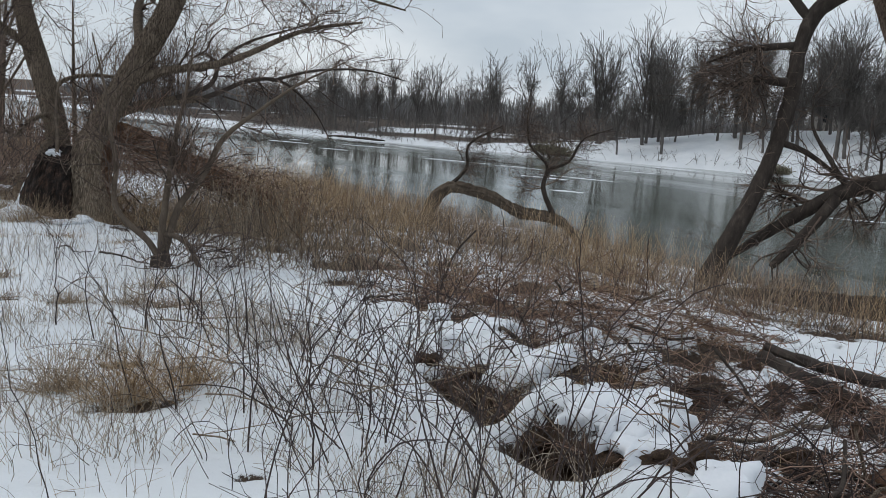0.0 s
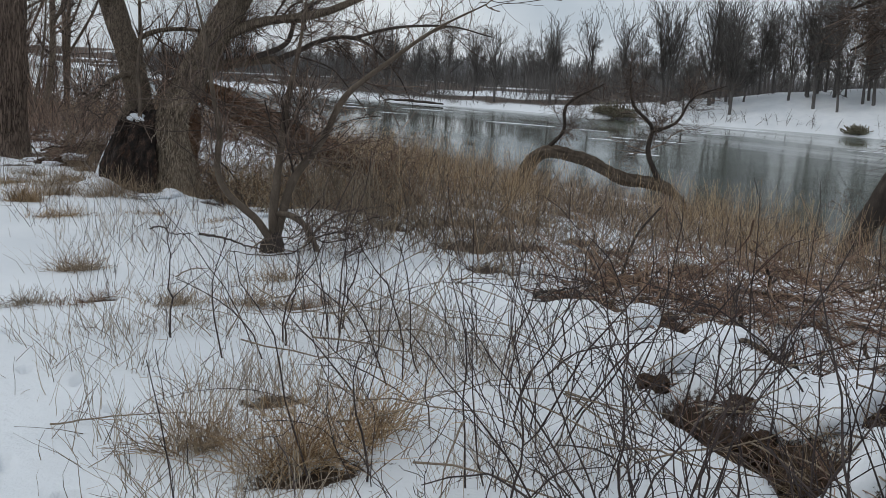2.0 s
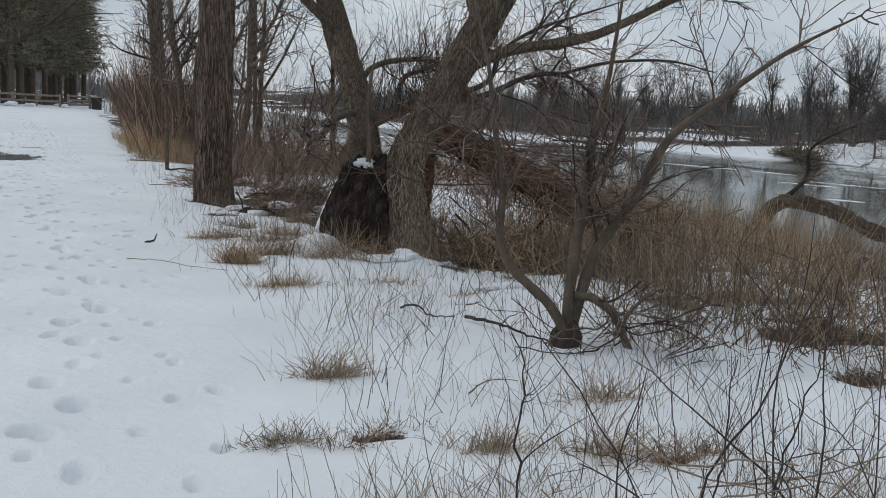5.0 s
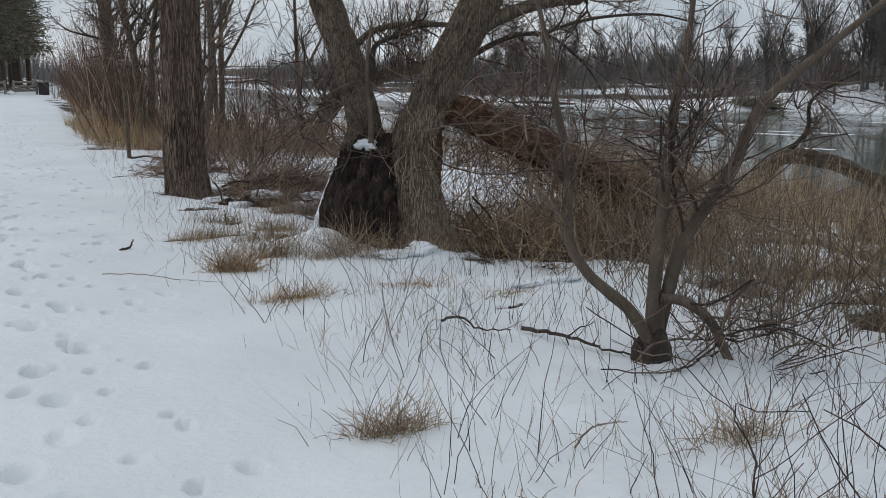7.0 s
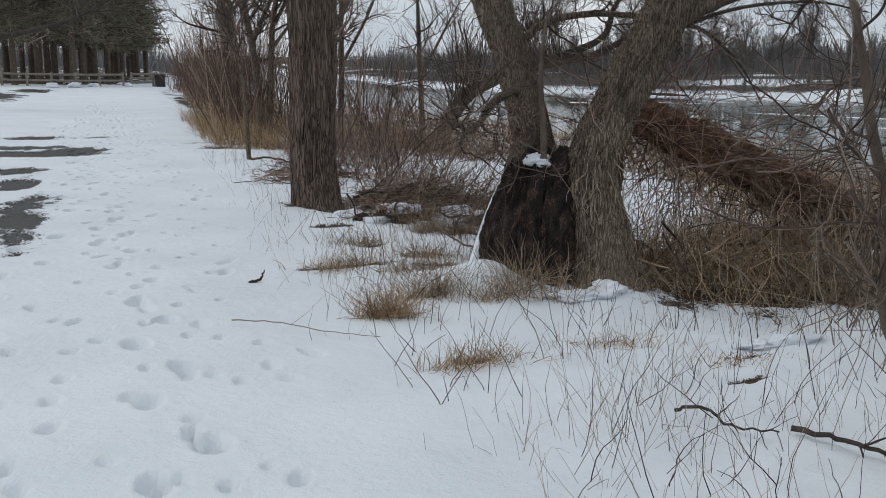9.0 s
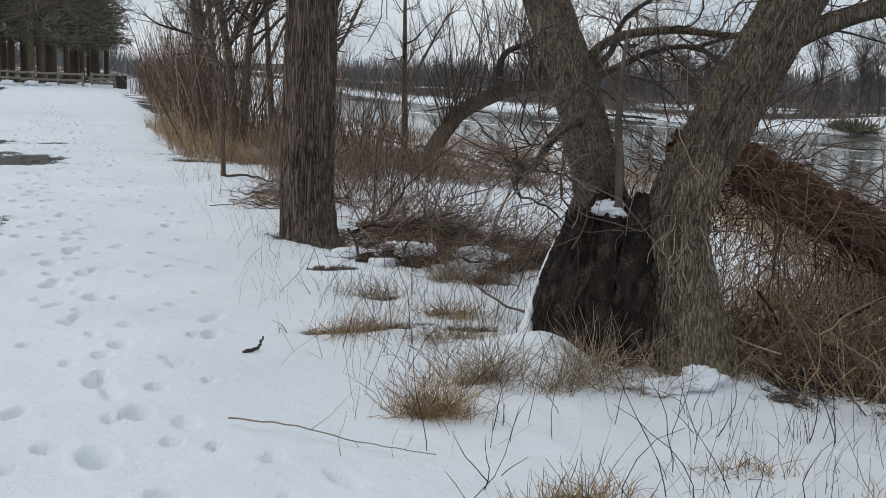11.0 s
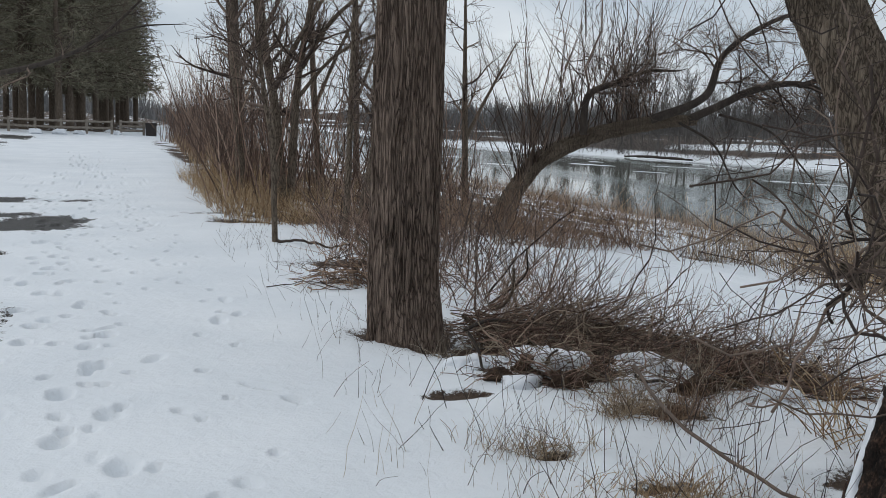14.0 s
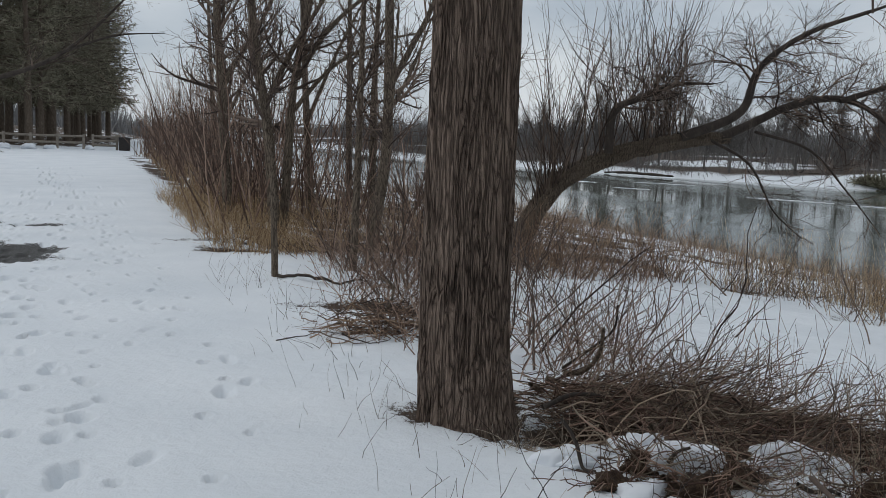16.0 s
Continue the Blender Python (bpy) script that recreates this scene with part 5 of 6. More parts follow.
# the tangle where the walk begins
x, y = scatter(9000, -1.15, 1.5, 2.2, 6.8, lambda x, y: smooth(-1.15, -0.4, x) * smooth(0.34, 0.58, fbm(x * 1.5 + 21, y * 1.5)), r2)
stems("verge_grass", x, y, r2.uniform(0.06, 0.42, len(x)), straw_grey, "pale straw grass in the snow of the verge", 0.4, 5, 0.18, -0.06, 0.002, r=r2, category="grass")
x, y = scatter(220, -0.35, 2.7, 1.7, 6.2, lambda x, y: smooth(-0.4, 0.7, x) * 0.95, r2)
ob_p = wander(np.stack([x, y, zg(x, y) - 0.04], 1), np.stack([r2.normal(0, 0.35, len(x)), r2.normal(0, 0.35, len(x)), np.ones(len(x))], 1), r2.uniform(0.5, 1.25, len(x)), 9, 0.12, -0.06, r2)
ob_r = np.linspace(0.0048, 0.0018, 9)[None] * r2.uniform(0.6, 1.35, (len(x), 1))
for p, q in zip(ob_p, ob_r):
    g = Geo()
    g.tubes(p, q, 4)
    g.tubes(*sprout(p[None], q[None], 3, 0.3, 1, (25, 60), (0.1, 0.4), 5, 0.14, -0.02, 0.6, r2), 3)
    solo("bramble_cane", g, cane_dark, "thin dark arching cane rising from the snow", "bramble", "bramble canes on the verge")
x, y = scatter(130, -0.1, 2.6, 3.5, 6.6, lambda x, y: np.full(len(x), 0.8), r2)
lay = wander(np.stack([x, y, zg(x, y) + 0.04 + 0.25 * r2.random(len(x))], 1), np.stack([r2.normal(0.6, 0.4, len(x)), r2.normal(-0.35, 0.4, len(x)), r2.normal(0.1, 0.25, len(x))], 1), r2.uniform(0.5, 1.3, len(x)), 7, 0.14, -0.05, r2)
for p in lay:
    g = Geo()
    g.tubes(p, np.linspace(0.0042, 0.002, 7) * r2.uniform(0.6, 1.4), 3)
    solo("bent_cane", g, twig_pale, "pale bent cane lying over the verge", "bramble", "bent canes on the verge")

x, y = scatter(300, -0.9, 2.0, 1.4, 5.0, lambda x, y: smooth(-0.9, 0.6, x) * (0.3 + 0.7 * smooth(0.46, 0.58, fbm(x * 1.2 + 90, y * 1.2))), r2)
cp = wander(np.stack([x, y, zg(x, y) - 0.04], 1), np.stack([r2.normal(0, 0.3, len(x)), r2.normal(0, 0.3, len(x)), np.ones(len(x))], 1), r2.uniform(0.35, 1.05, len(x)), 9, 0.2, -0.04, r2)
cq = np.linspace(0.0036, 0.0015, 9)[None] * r2.uniform(0.6, 1.3, (len(x), 1))
g = Geo()
g.tubes(cp, cq, 3)
g.tubes(*sprout(cp, cq, len(x) * 4, 0.3, 1, (25, 65), (0.08, 0.35), 5, 0.2, 0.0, 0.6, r2), 3)
solo("bramble_thicket", g, cane_dark, "thin dark bramble stems crowding the snowy verge", "bramble", kind="stuff")

# twiggy scrub on the bank behind the brush pile
x, y = scatter(300, 1.3, 6.0, 18.0, 24.5, lambda x, y: 0.06 + 0.9 * smooth(3.4, 2.1, x - 0.25 * (y - 19)), r2)
st = np.stack([x, y, zg(x, y) - 0.05], 1)
sp = wander(st, np.stack([r2.normal(0, 0.35, len(x)), r2.normal(0, 0.35, len(x)), np.ones(len(x))], 1), r2.uniform(0.5, 1.5, len(x)), 8, 0.13, -0.01, r2)
sr = np.linspace(0.008, 0.0025, 8)[None] * r2.uniform(0.6, 1.4, (len(x), 1))
sa = sprout(sp, sr, len(x) * 5, 0.2, 1, (25, 65), (0.2, 0.7), 6, 0.16, 0.0, 0.6, r2)
g = Geo()
g.tubes(sp, sr, 4)
g.tubes(*sa, 3)
solo("bank_scrub", g, twig_dark, "twiggy reddish scrub on the bank above the river", "scrub", kind="stuff")


# ---- single plants and sticks of the verge ----
def tuft(x, y, n, h, mat, label, spread=0.09, flop=0.75, seed=0):
    r = np.random.default_rng(seed)
    b0 = on(x, y)
    t = thing("grass_tuft", b0, label, "grass tuft", "grass tufts in the snow")
    st = b0 + r.normal(0, 1, (n, 3)) * [spread * 0.55, spread * 0.4, 0] - [0, 0, 0.03]
    w = r.normal(0, 1, n)
    turn = r.uniform(-0.5, 0.5)
    st += np.stack([w * math.cos(turn), w * math.sin(turn) + 0.35 * np.sin(w * 2.1), 0 * w], 1) * spread * 1.2
    hd = np.stack([r.normal(0, flop * 0.65, n), r.normal(0, flop * 0.65, n), np.ones(n)], 1)
    p = wander(st, hd / np.linalg.norm(hd, axis=1)[:, None], r.uniform(0.3, 1, n) * h, 6, 0.16, -0.13, r)
    g = Geo()
    g.tubes(p, np.linspace(0.0022, 0.0009, 6)[None] * r.uniform(0.7, 1.3, (n, 1)), 3)
    part("blade_clump", g, mat, t, kind="stuff")


for i, (x, y, n, h, mat, lab) in enumerate((
        (-0.06, 12.0, 260, 0.3, reed_tan, "bushy tuft of tan dead grass"), (0.1, 10.92, 200, 0.2, reed_tan, "low matted tuft of tan grass"),
        (-0.22, 8.4, 150, 0.28, grass_straw, "loose straw tuft pressed into the snow"), (0.13, 7.13, 130, 0.2, grass_straw, "small straw tuft in the snow"),
        (-0.7, 7.42, 130, 0.18, straw_grey, "flattened straw tuft in the snow"), (-0.3, 7.41, 110, 0.16, reed_brown, "low dark tuft of matted grass"), (0.93, 6.9, 160, 0.2, reed_brown, "low matted brown grass in the snow"), (1.47, 14.95, 170, 0.24, reed_brown, "matted brown grass before the brush pile"), (-0.16, 4.43, 190, 0.5, reed_tan, "tall bushy tuft of tan grass"),
        (0.25, 4.6, 120, 0.5, reed_tan, "tall loose tuft of tan grass"), (-0.45, 4.75, 140, 0.4, grass_straw, "loose straw tuft beside the trail"),
        (0.94, 11.1, 90, 0.14, reed_tan, "low dark tuft in the snow"), (1.6, 10.7, 90, 0.14, reed_tan, "low dark tuft in the snow"), (0.7, 12.2, 110, 0.16, reed_tan, "low tuft in the snow"),
        (0.0, 13.55, 240, 0.2, reed_tan, "matted strip of tan grass"), (0.5, 13.2, 170, 0.22, grass_straw, "matted straw in the snow"), (0.75, 13.8, 160, 0.25, reed_tan, "tuft of tan grass by the willow"),
        (0.35, 12.4, 170, 0.4, grass_straw, "loose straw stalks in the snow"), (0.9, 12.3, 160, 0.45, grass_straw, "loose straw stalks by the willow"), (0.4, 14.5, 140, 0.22, grass_straw, "low straw tuft in the snow"),
        (1.15, 15.0, 150, 0.3, grass_straw, "straw tuft before the brush pile"), (0.6, 7.0, 90, 0.3, grass_straw, "thin straw tuft in the snow"), (1.1, 7.8, 90, 0.28, grass_straw, "thin straw tuft in the snow"),
        (1.25, 12.15, 70, 0.4, grass_straw, "straw stalks before the willow's foot"), (1.75, 12.2, 60, 0.35, grass_straw, "straw stalks before the willow's foot"), (0.62, 16.5, 30, 0.3, straw_grey, "straw at the upright tree's foot"),
        (2.35, 3.3, 80, 0.6, reed_tan, "tall pale stalks in a hollow of the bank"), (2.6, 2.7, 90, 0.5, reed_tan, "tall pale stalks in a hollow of the bank"), (1.9, 3.6, 60, 0.5, grass_straw, "pale stalks at the snowy crest"))):
    mat_like = "mat" in lab or "low" in lab
    tuft(x, y, int(n * (1.6 if mat_like else 1.9)), h, mat, lab, (0.1 if mat_like else 0.045) + 0.1 * h, 0.75, 100 + i)


def twig_on_snow(points, radius, mat, label, seed, side=5, name="fallen_twig"):
    r = np.random.default_rng(seed)
    b0 = on(points[0][0], points[0][1])
    t = thing(name, b0, label, "twig", "twigs on the snow")
    pts = [on(px, py, pz) for px, py, pz in points]
    k = 18
    p = spline(pts, k)
    p[1:-1] += r.normal(0, radius * 0.45, (k - 2, 3))
    q = np.linspace(radius, radius * 0.4, k)
    g = Geo()
    g.tubes(p, q, 6)
    part("stem", g, mat, t)
    if side:
        a = sprout(p[None], q[None], side, 0.2, 1, (25, 65), (0.08, 0.35), 6, 0.16, 0.0, 0.6, r)
        g = Geo()
        g.tubes(*a, 4)
        part("side_twig", g, mat, t, kind="stuff")


twig_on_snow([(1.25, 15.1, 0.25), (1.0, 14.3, 0.2), (0.95, 13.5, 0.16), (0.98, 12.9, 0.1), (1.05, 12.3, 0.06)], 0.011, twig_dark, "long bare branch lying across the snow", 1, 9)
twig_on_snow([(0.7, 9.95, 0.04), (0.78, 9.85, 0.07), (0.84, 9.72, 0.03), (0.95, 9.55, 0.05)], 0.009, bark_dark, "crooked black twig lying on the snow", 2, 4)
twig_on_snow([(1.05, 9.6, 0.03), (1.16, 9.42, 0.05), (1.28, 9.2, 0.03), (1.4, 9.02, 0.02)], 0.013, bark_dark, "thick black twig lying on the snow", 3, 4)
twig_on_snow([(-0.99, 12.09, 0.03), (-0.75, 11.88, 0.05), (-0.5, 11.66, 0.03), (-0.25, 11.45, 0.03)], 0.004, twig_pale, "dead flower stalk lying on the snow", 4, 3)
twig_on_snow([(-0.74, 13.2, 0.0), (-0.69, 13.21, 0.015), (-0.645, 13.22, 0.035), (-0.63, 13.22, 0.085)], 0.013, bark_dark, "short curved stick poking from the snow", 5, 0)
twig_on_snow([(2.5, 6.5, 0.05), (2.62, 6.6, 0.07), (2.8, 6.65, 0.12), (2.95, 6.62, 0.16)], 0.016, bark_dark, "short dark stick on the snow", 6, 2)
twig_on_snow([(0.35, 7.9, 0.02), (0.5, 8.0, 0.05), (0.7, 8.05, 0.03)], 0.005, twig_pale, "thin bent stalk on the snow", 7, 3)
twig_on_snow([(-0.95, 5.2, 0.02), (-0.6, 5.15, 0.03), (-0.2, 5.0, 0.04)], 0.004, twig_pale, "thin straw stalk on the snow", 8, 2)
twig_on_snow([(0.5, 22.28, 0.02), (0.75, 22.0, 0.05), (1.1, 21.9, 0.03), (1.4, 21.9, 0.08)], 0.02, bark_dark, "dark branch at the sapling's foot", 9, 4)
twig_on_snow([(1.7, 8.7, 0.1), (1.95, 8.9, 0.25), (2.3, 9.1, 0.35), (2.7, 9.2, 0.3)], 0.014, twig_dark, "dark dead branch by the small tree", 10, 6)


def cane(x, y, pts, radius, seed):
    r = np.random.default_rng(seed)
    b0 = on(x, y)
    t = thing("tall_cane", b0, "tall dark side-branched cane standing in the snow", "weed", "tall canes on the verge")
    p = spline([b0 + q for q in pts], 16)
    p[1:] += np.cumsum(r.normal(0, 0.011, (15, 3)), 0)
    q = np.linspace(radius, radius * 0.3, 16) * r.uniform(0.8, 1.2, 16)
    g = Geo()
    g.tubes(p, q, 6)
    part("stem", g, cane_dark, t)
    g = Geo()
    g.tubes(*sprout(p[None], q[None], 10, 0.25, 1, (25, 50), (0.15, 0.5), 7, 0.12, 0.03, 0.6, r), 4)
    part("side_shoot", g, cane_dark, t, kind="stuff")


for i, (x, y, h, lx) in enumerate(((0.3, 3.05, 0.95, -0.05), (0.55, 3.0, 0.8, 0.1), (0.1, 3.4, 0.75, 0.0), (0.85, 3.3, 0.85, 0.12), (1.3, 3.5, 0.8, -0.1), (-0.1, 6.4, 0.7, -0.05), (0.9, 6.3, 0.65, 0.1), (0.45, 6.1, 0.6, 0.12), (1.7, 5.2, 0.8, 0.15))):
    cane(x, y, [(0, 0, -0.05), (lx * 0.2, 0.01, h * 0.35), (lx * 0.6, 0.0, h * 0.7), (lx, 0.02, h)], 0.0055, 200 + i)


# ---- brush piles ----
def brush_pile(name, label, spine, width, height, n, along, seed, mats, thick=26, rad=0.006, length=(0.6, 1.9), rise=0.28, spread=0.85):
    r = np.random.default_rng(seed)
    sp = spline(spine, 60)
    t = thing(name, on(*spine[0][:2]), label, "brush pile")
    u = r.random(n)
    c = sp[(u * 59).astype(int)]
    off = r.normal(0, 0.42, n)
    top = np.clip(1 - (off / 1.0) ** 2, 0.05, 1) * (np.interp(u, [0, 0.12, 0.8, 1], [0.5, 1, 0.8, 0.25]))
    x, y = c[:, 0] + r.normal(0, 0.1, n), c[:, 1] + off * width * np.interp(u, [0, 0.5, 1], [1, 0.95, 0.55])
    z = zg(x, y) + height * top * r.random(n) ** 0.6
    a = along + r.normal(0, spread, n) + np.where(r.random(n) < 0.25, 1.3, 0)
    hd = np.stack([np.cos(a), np.sin(a), r.normal(0, rise, n)], 1)
    ln = r.uniform(*length, n)
    st = np.stack([x, y, z + 0.02], 1) - hd * (ln / 2)[:, None]
    p = wander(st, hd, ln, 8, 0.3, -0.02, r)
    p[:, :, 2] = np.maximum(p[:, :, 2], zg(p[:, :, 0], p[:, :, 1]) + 0.005)
    q = np.linspace(1, 0.4, 8)[None] * (rad * r.uniform(0.5, 1.6, n))[:, None]
    h = n // 2
    for m, sl in zip(mats, (slice(0, h), slice(h, n))):
        g = Geo()
        g.tubes(p[sl], q[sl], 4)
        b = sprout(p[sl], q[sl], int(h * 1.2), 0.3, 1, (15, 50), (0.15, 0.5), 5, 0.12, 0.02, 0.6, r)
        g.tubes(*b, 3)
        part("brushwood", g, m, t, kind="stuff")
    for i in range(thick):
        j = int(r.integers(0, n))
        g, _, _ = trunk_geo(p[j][::2] + [0, 0, 0.02], np.linspace(1, 0.6, 4) * r.uniform(0.007, 0.018), 8, 18, 0.003, 40, 4, 0, float(i))
        part("stick", g, bark_dark if i % 2 else bark_willow, t)


brush_pile("brush_pile", "heap of cut brown branches against the upright tree", [(1.25, 16.85, 0), (1.6, 16.7, 0), (2.0, 16.4, 0), (2.5, 16.0, 0), (3.0, 15.4, 0)], 0.75, 0.15, 1900, -0.4, 51, (twig_red, weed_brown), 26, 0.0034, (0.2, 0.95), 0.12, 0.7)
brush_pile("brush_heap", "flattened heap of dark sticks and stems on the bank", [(3.0, 4.9, 0), (3.9, 4.5, 0), (4.9, 4.0, 0), (6.2, 3.4, 0)], 1.5, 0.2, 640, -0.35, 52, (twig_red, cane_dark), 26, 0.0042, (0.3, 1.4), 0.35)
brush_pile("brush_heap", "tangle of brown stems along the edge of the snow", [(3.2, 6.6, 0), (4.2, 6.4, 0), (5.4, 6.0, 0), (7.0, 5.6, 0)], 0.9, 0.32, 620, -0.2, 53, (reed_brown, twig_red), 10, 0.004, (0.3, 1.2), 0.5)
brush_pile("brush_heap", "low tangle of dark twigs below the snowy crest", [(2.75, 1.6, 0), (3.2, 2.3, 0), (4.0, 2.3, 0), (5.0, 2.0, 0)], 0.9, 0.16, 480, -0.3, 54, (twig_red, cane_dark), 14, 0.0042, (0.3, 1.4))
brush_pile("brush_heap", "dark twiggy tangle along the snowy crest", [(2.15, 2.2, 0), (2.4, 3.0, 0), (2.85, 4.2, 0), (3.2, 5.8, 0)], 0.4, 0.16, 330, 0.9, 57, (twig_dark, reed_brown), 10, 0.0045, (0.2, 0.8))
brush_pile("brush_heap", "mass of dead brown stems behind the willow", [(2.2, 12.8, 0), (2.8, 12.6, 0), (3.5, 12.3, 0), (4.4, 11.9, 0)], 0.7, 0.26, 460, -0.3, 55, (reed_brown, grass_straw), 10, 0.0036, (0.3, 1.2))


# logs, stump and snow blocks
def log(name, pts, radii, mat, label, seed, depth=0.02, category="log"):
    t = thing(name, on(pts[0][0], pts[0][1]), label, category)
    g, _, _ = trunk_geo(pts, radii, 36, 70, depth, 22, 4, 0, seed)
    part("log", g, mat, t)
    for end, nxt in ((0, 1), (-1, -2)):
        a, b = np.array(pts[end], float), np.array(pts[nxt], float)
        d = (a - b) / np.linalg.norm(a - b)
        g = lump((a - d * 0.01, (radii[end] * 0.92,) * 3), seed + end, rough=0.12, rows=8, sides=14)
        g.v[0] -= d * ((g.v[0] - a) @ d)[:, None] * 0.75
        part("end_grain", g, rotten, t)


log("dark_log", [on(5.75, 4.75, 0.3), on(6.2, 4.1, 0.24), on(6.7, 3.4, 0.16), on(7.3, 2.6, 0.05)], [0.04, 0.048, 0.05, 0.045], bark_dark, "long dark log lying half in the snow", 1.0)
log("dark_log", [on(5.7, 4.75, 0.24), on(5.85, 4.3, 0.14), on(6.0, 3.8, 0.05)], [0.05, 0.055, 0.04], bark_dark, "short dark broken log in the snow", 2.0)
log("stump", [on(3.75, 1.95, -0.1), on(3.72, 2.0, 0.12), on(3.66, 2.06, 0.3)], [0.25, 0.23, 0.2], rotten, "orange-brown rotten log end with moss", 3.0, 0.05, "stump")
log("dark_log", [on(12.6, 10.9, 0.02), on(13.6, 10.35, 0.12), on(14.8, 9.7, 0.18), on(16.0, 8.9, 0.3), on(17.2, 8.2, 0.4)], [0.09, 0.16, 0.2, 0.27, 0.34], bark_dark, "thick dark log beside the river willow", 4.0, 0.06)
brush_pile("brush_heap", "small clump of dark brush beside the trail", [(0.4, 19.2, 0), (0.7, 19.35, 0), (1.2, 19.6, 0), (1.7, 19.8, 0)], 0.35, 0.14, 220, 0.3, 56, (twig_dark, reed_brown), 4, 0.004, (0.25, 0.8))
for i, (x, y, rx, ry, rz) in enumerate(((1.12, 16.15, 0.24, 0.12, 0.11), (0.75, 16.1, 0.2, 0.1, 0.06), (1.62, 15.85, 0.16, 0.1, 0.07), (2.0, 16.1, 0.2, 0.1, 0.08), (1.3, 15.7, 0.13, 0.09, 0.06),
                                        (2.35, 3.0, 0.22, 0.28, 0.1), (2.55, 4.0, 0.2, 0.35, 0.12), (2.75, 3.5, 0.16, 0.2, 0.09), (3.2, 2.75, 0.2, 0.13, 0.08), (2.25, 2.2, 0.25, 0.18, 0.09), (2.9, 5.1, 0.24, 0.3, 0.1),
                                        (3.9, 3.8, 0.25, 0.18, 0.07), (4.4, 3.2, 0.3, 0.18, 0.07), (5.2, 2.8, 0.35, 0.2, 0.07), (2.0, 10.9, 0.3, 0.1, 0.06), (1.5, 12.1, 0.2, 0.12, 0.1), (1.3, 12.15, 0.25, 0.14, 0.06))):
    g = lump((on(x, y, -0.01), (rx * 0.8, ry * 0.9, rz * 0.8)), i * 1.7, rough=0.6, rows=30, sides=56)
    solo("snow_block", g, snow_lump, "broken block of old snow on the ground", "snow", "snow blocks")


def snow_slab(x, y, size, thick, tilt, seed):
    """A broken slab of crusted snow with an angular outline, tilted on the bank."""
    r = np.random.default_rng(seed)
    m, rings = 48, ((1.02, -0.6), (1.0, 0.0), (0.95, 0.45), (0.84, 0.8), (0.62, 0.97), (0.32, 1.05), (0.02, 1.07))
    corners = np.sort(r.uniform(0, 2 * np.pi, 7))
    reach = r.uniform(0.7, 1.15, 7)
    th = np.arange(m) * 2 * np.pi / m
    cx, cy = np.append(np.cos(corners) * reach, math.cos(corners[0]) * reach[0]), np.append(np.sin(corners) * reach, math.sin(corners[0]) * reach[0])
    u = np.linspace(0, 7, m, endpoint=False)
    px, py = np.interp(u, np.arange(8), cx), np.interp(u, np.arange(8), cy)
    v = []
    for s, h in rings:
        wob = 1 + 0.5 * (fbm(px * 3 + seed, py * 3 + h * 2) - 0.5)
        qx, qy = px * s * wob * size, py * s * wob * size * 0.7
        hz = h * thick + 0.045 * (fbm(qx * 9 + seed, qy * 9) - 0.5) + qx * tilt[0] + qy * tilt[1]
        v.append(np.stack([qx, qy, hz], 1))
    g = Geo()
    i, s = np.meshgrid(np.arange(len(rings) - 1), np.arange(m), indexing="ij")
    s2 = (s + 1) % m
    g.add(np.concatenate(v) + on(x, y), np.stack([i * m + s, i * m + s2, (i + 1) * m + s2, (i + 1) * m + s], -1))
    solo("snow_chunk", g, snow_lump, "angular broken slab of crusted snow on the bank", "snow", "snow chunks on the bank")


def soil_clod(x, y, size, seed):
    r = np.random.default_rng(seed)
    g = lump((on(x, y, size * 0.1), (size, size * r.uniform(0.6, 1.0), size * r.uniform(0.45, 0.7))), seed * 1.3, rough=0.65, rows=26, sides=44)
    t = thing("soil_clod", on(x, y), "dark clod of soil and leaf litter in the snow", "soil clod", "clods along the crest")
    part("clod", g, soil, t)
    n = 26
    th = r.uniform(0, 6.28, n)
    st = on(x, y, size * 0.25) + np.stack([np.cos(th) * size * 0.7, np.sin(th) * size * 0.6, r.uniform(-0.1, 0.25, n) * size], 1)
    hd = np.stack([np.cos(th) + r.normal(0, 0.6, n), np.sin(th) + r.normal(0, 0.6, n), r.normal(0.5, 0.5, n)], 1)
    g = Geo()
    g.tubes(wander(st, hd / np.linalg.norm(hd, axis=1)[:, None], r.uniform(0.1, 0.4, n), 6, 0.25, -0.06, r), np.full((n, 6), 0.0028), 3)
    part("dead_stem_tangle", g, twig_red, t, kind="stuff")


r4 = np.random.default_rng(29)
# clods added as dark litter and as stand-ins for shaded hollows between slabs
for i, (x, y, s) in enumerate(((1.12, 15.62, 0.13), (1.36, 15.72, 0.12), (1.8, 15.3, 0.13), (2.15, 15.45, 0.14), (1.0, 15.95, 0.1), (0.72, 15.75, 0.1), (1.55, 15.9, 0.11))):
    soil_clod(x, y, s, 700 + i)
for i, (x, y, s) in enumerate(((0.85, 15.65, 0.2), (1.2, 16.0, 0.26), (1.55, 15.5, 0.2), (1.95, 15.75, 0.22), (0.7, 16.2, 0.18), (2.3, 15.2, 0.2), (1.28, 15.92, 0.27), (1.72, 15.85, 0.22))):
    snow_slab(x, y, s, 0.06 if i < 6 else 0.12, (r4.normal(0, 0.12), r4.normal(0, 0.12)), 720 + i)
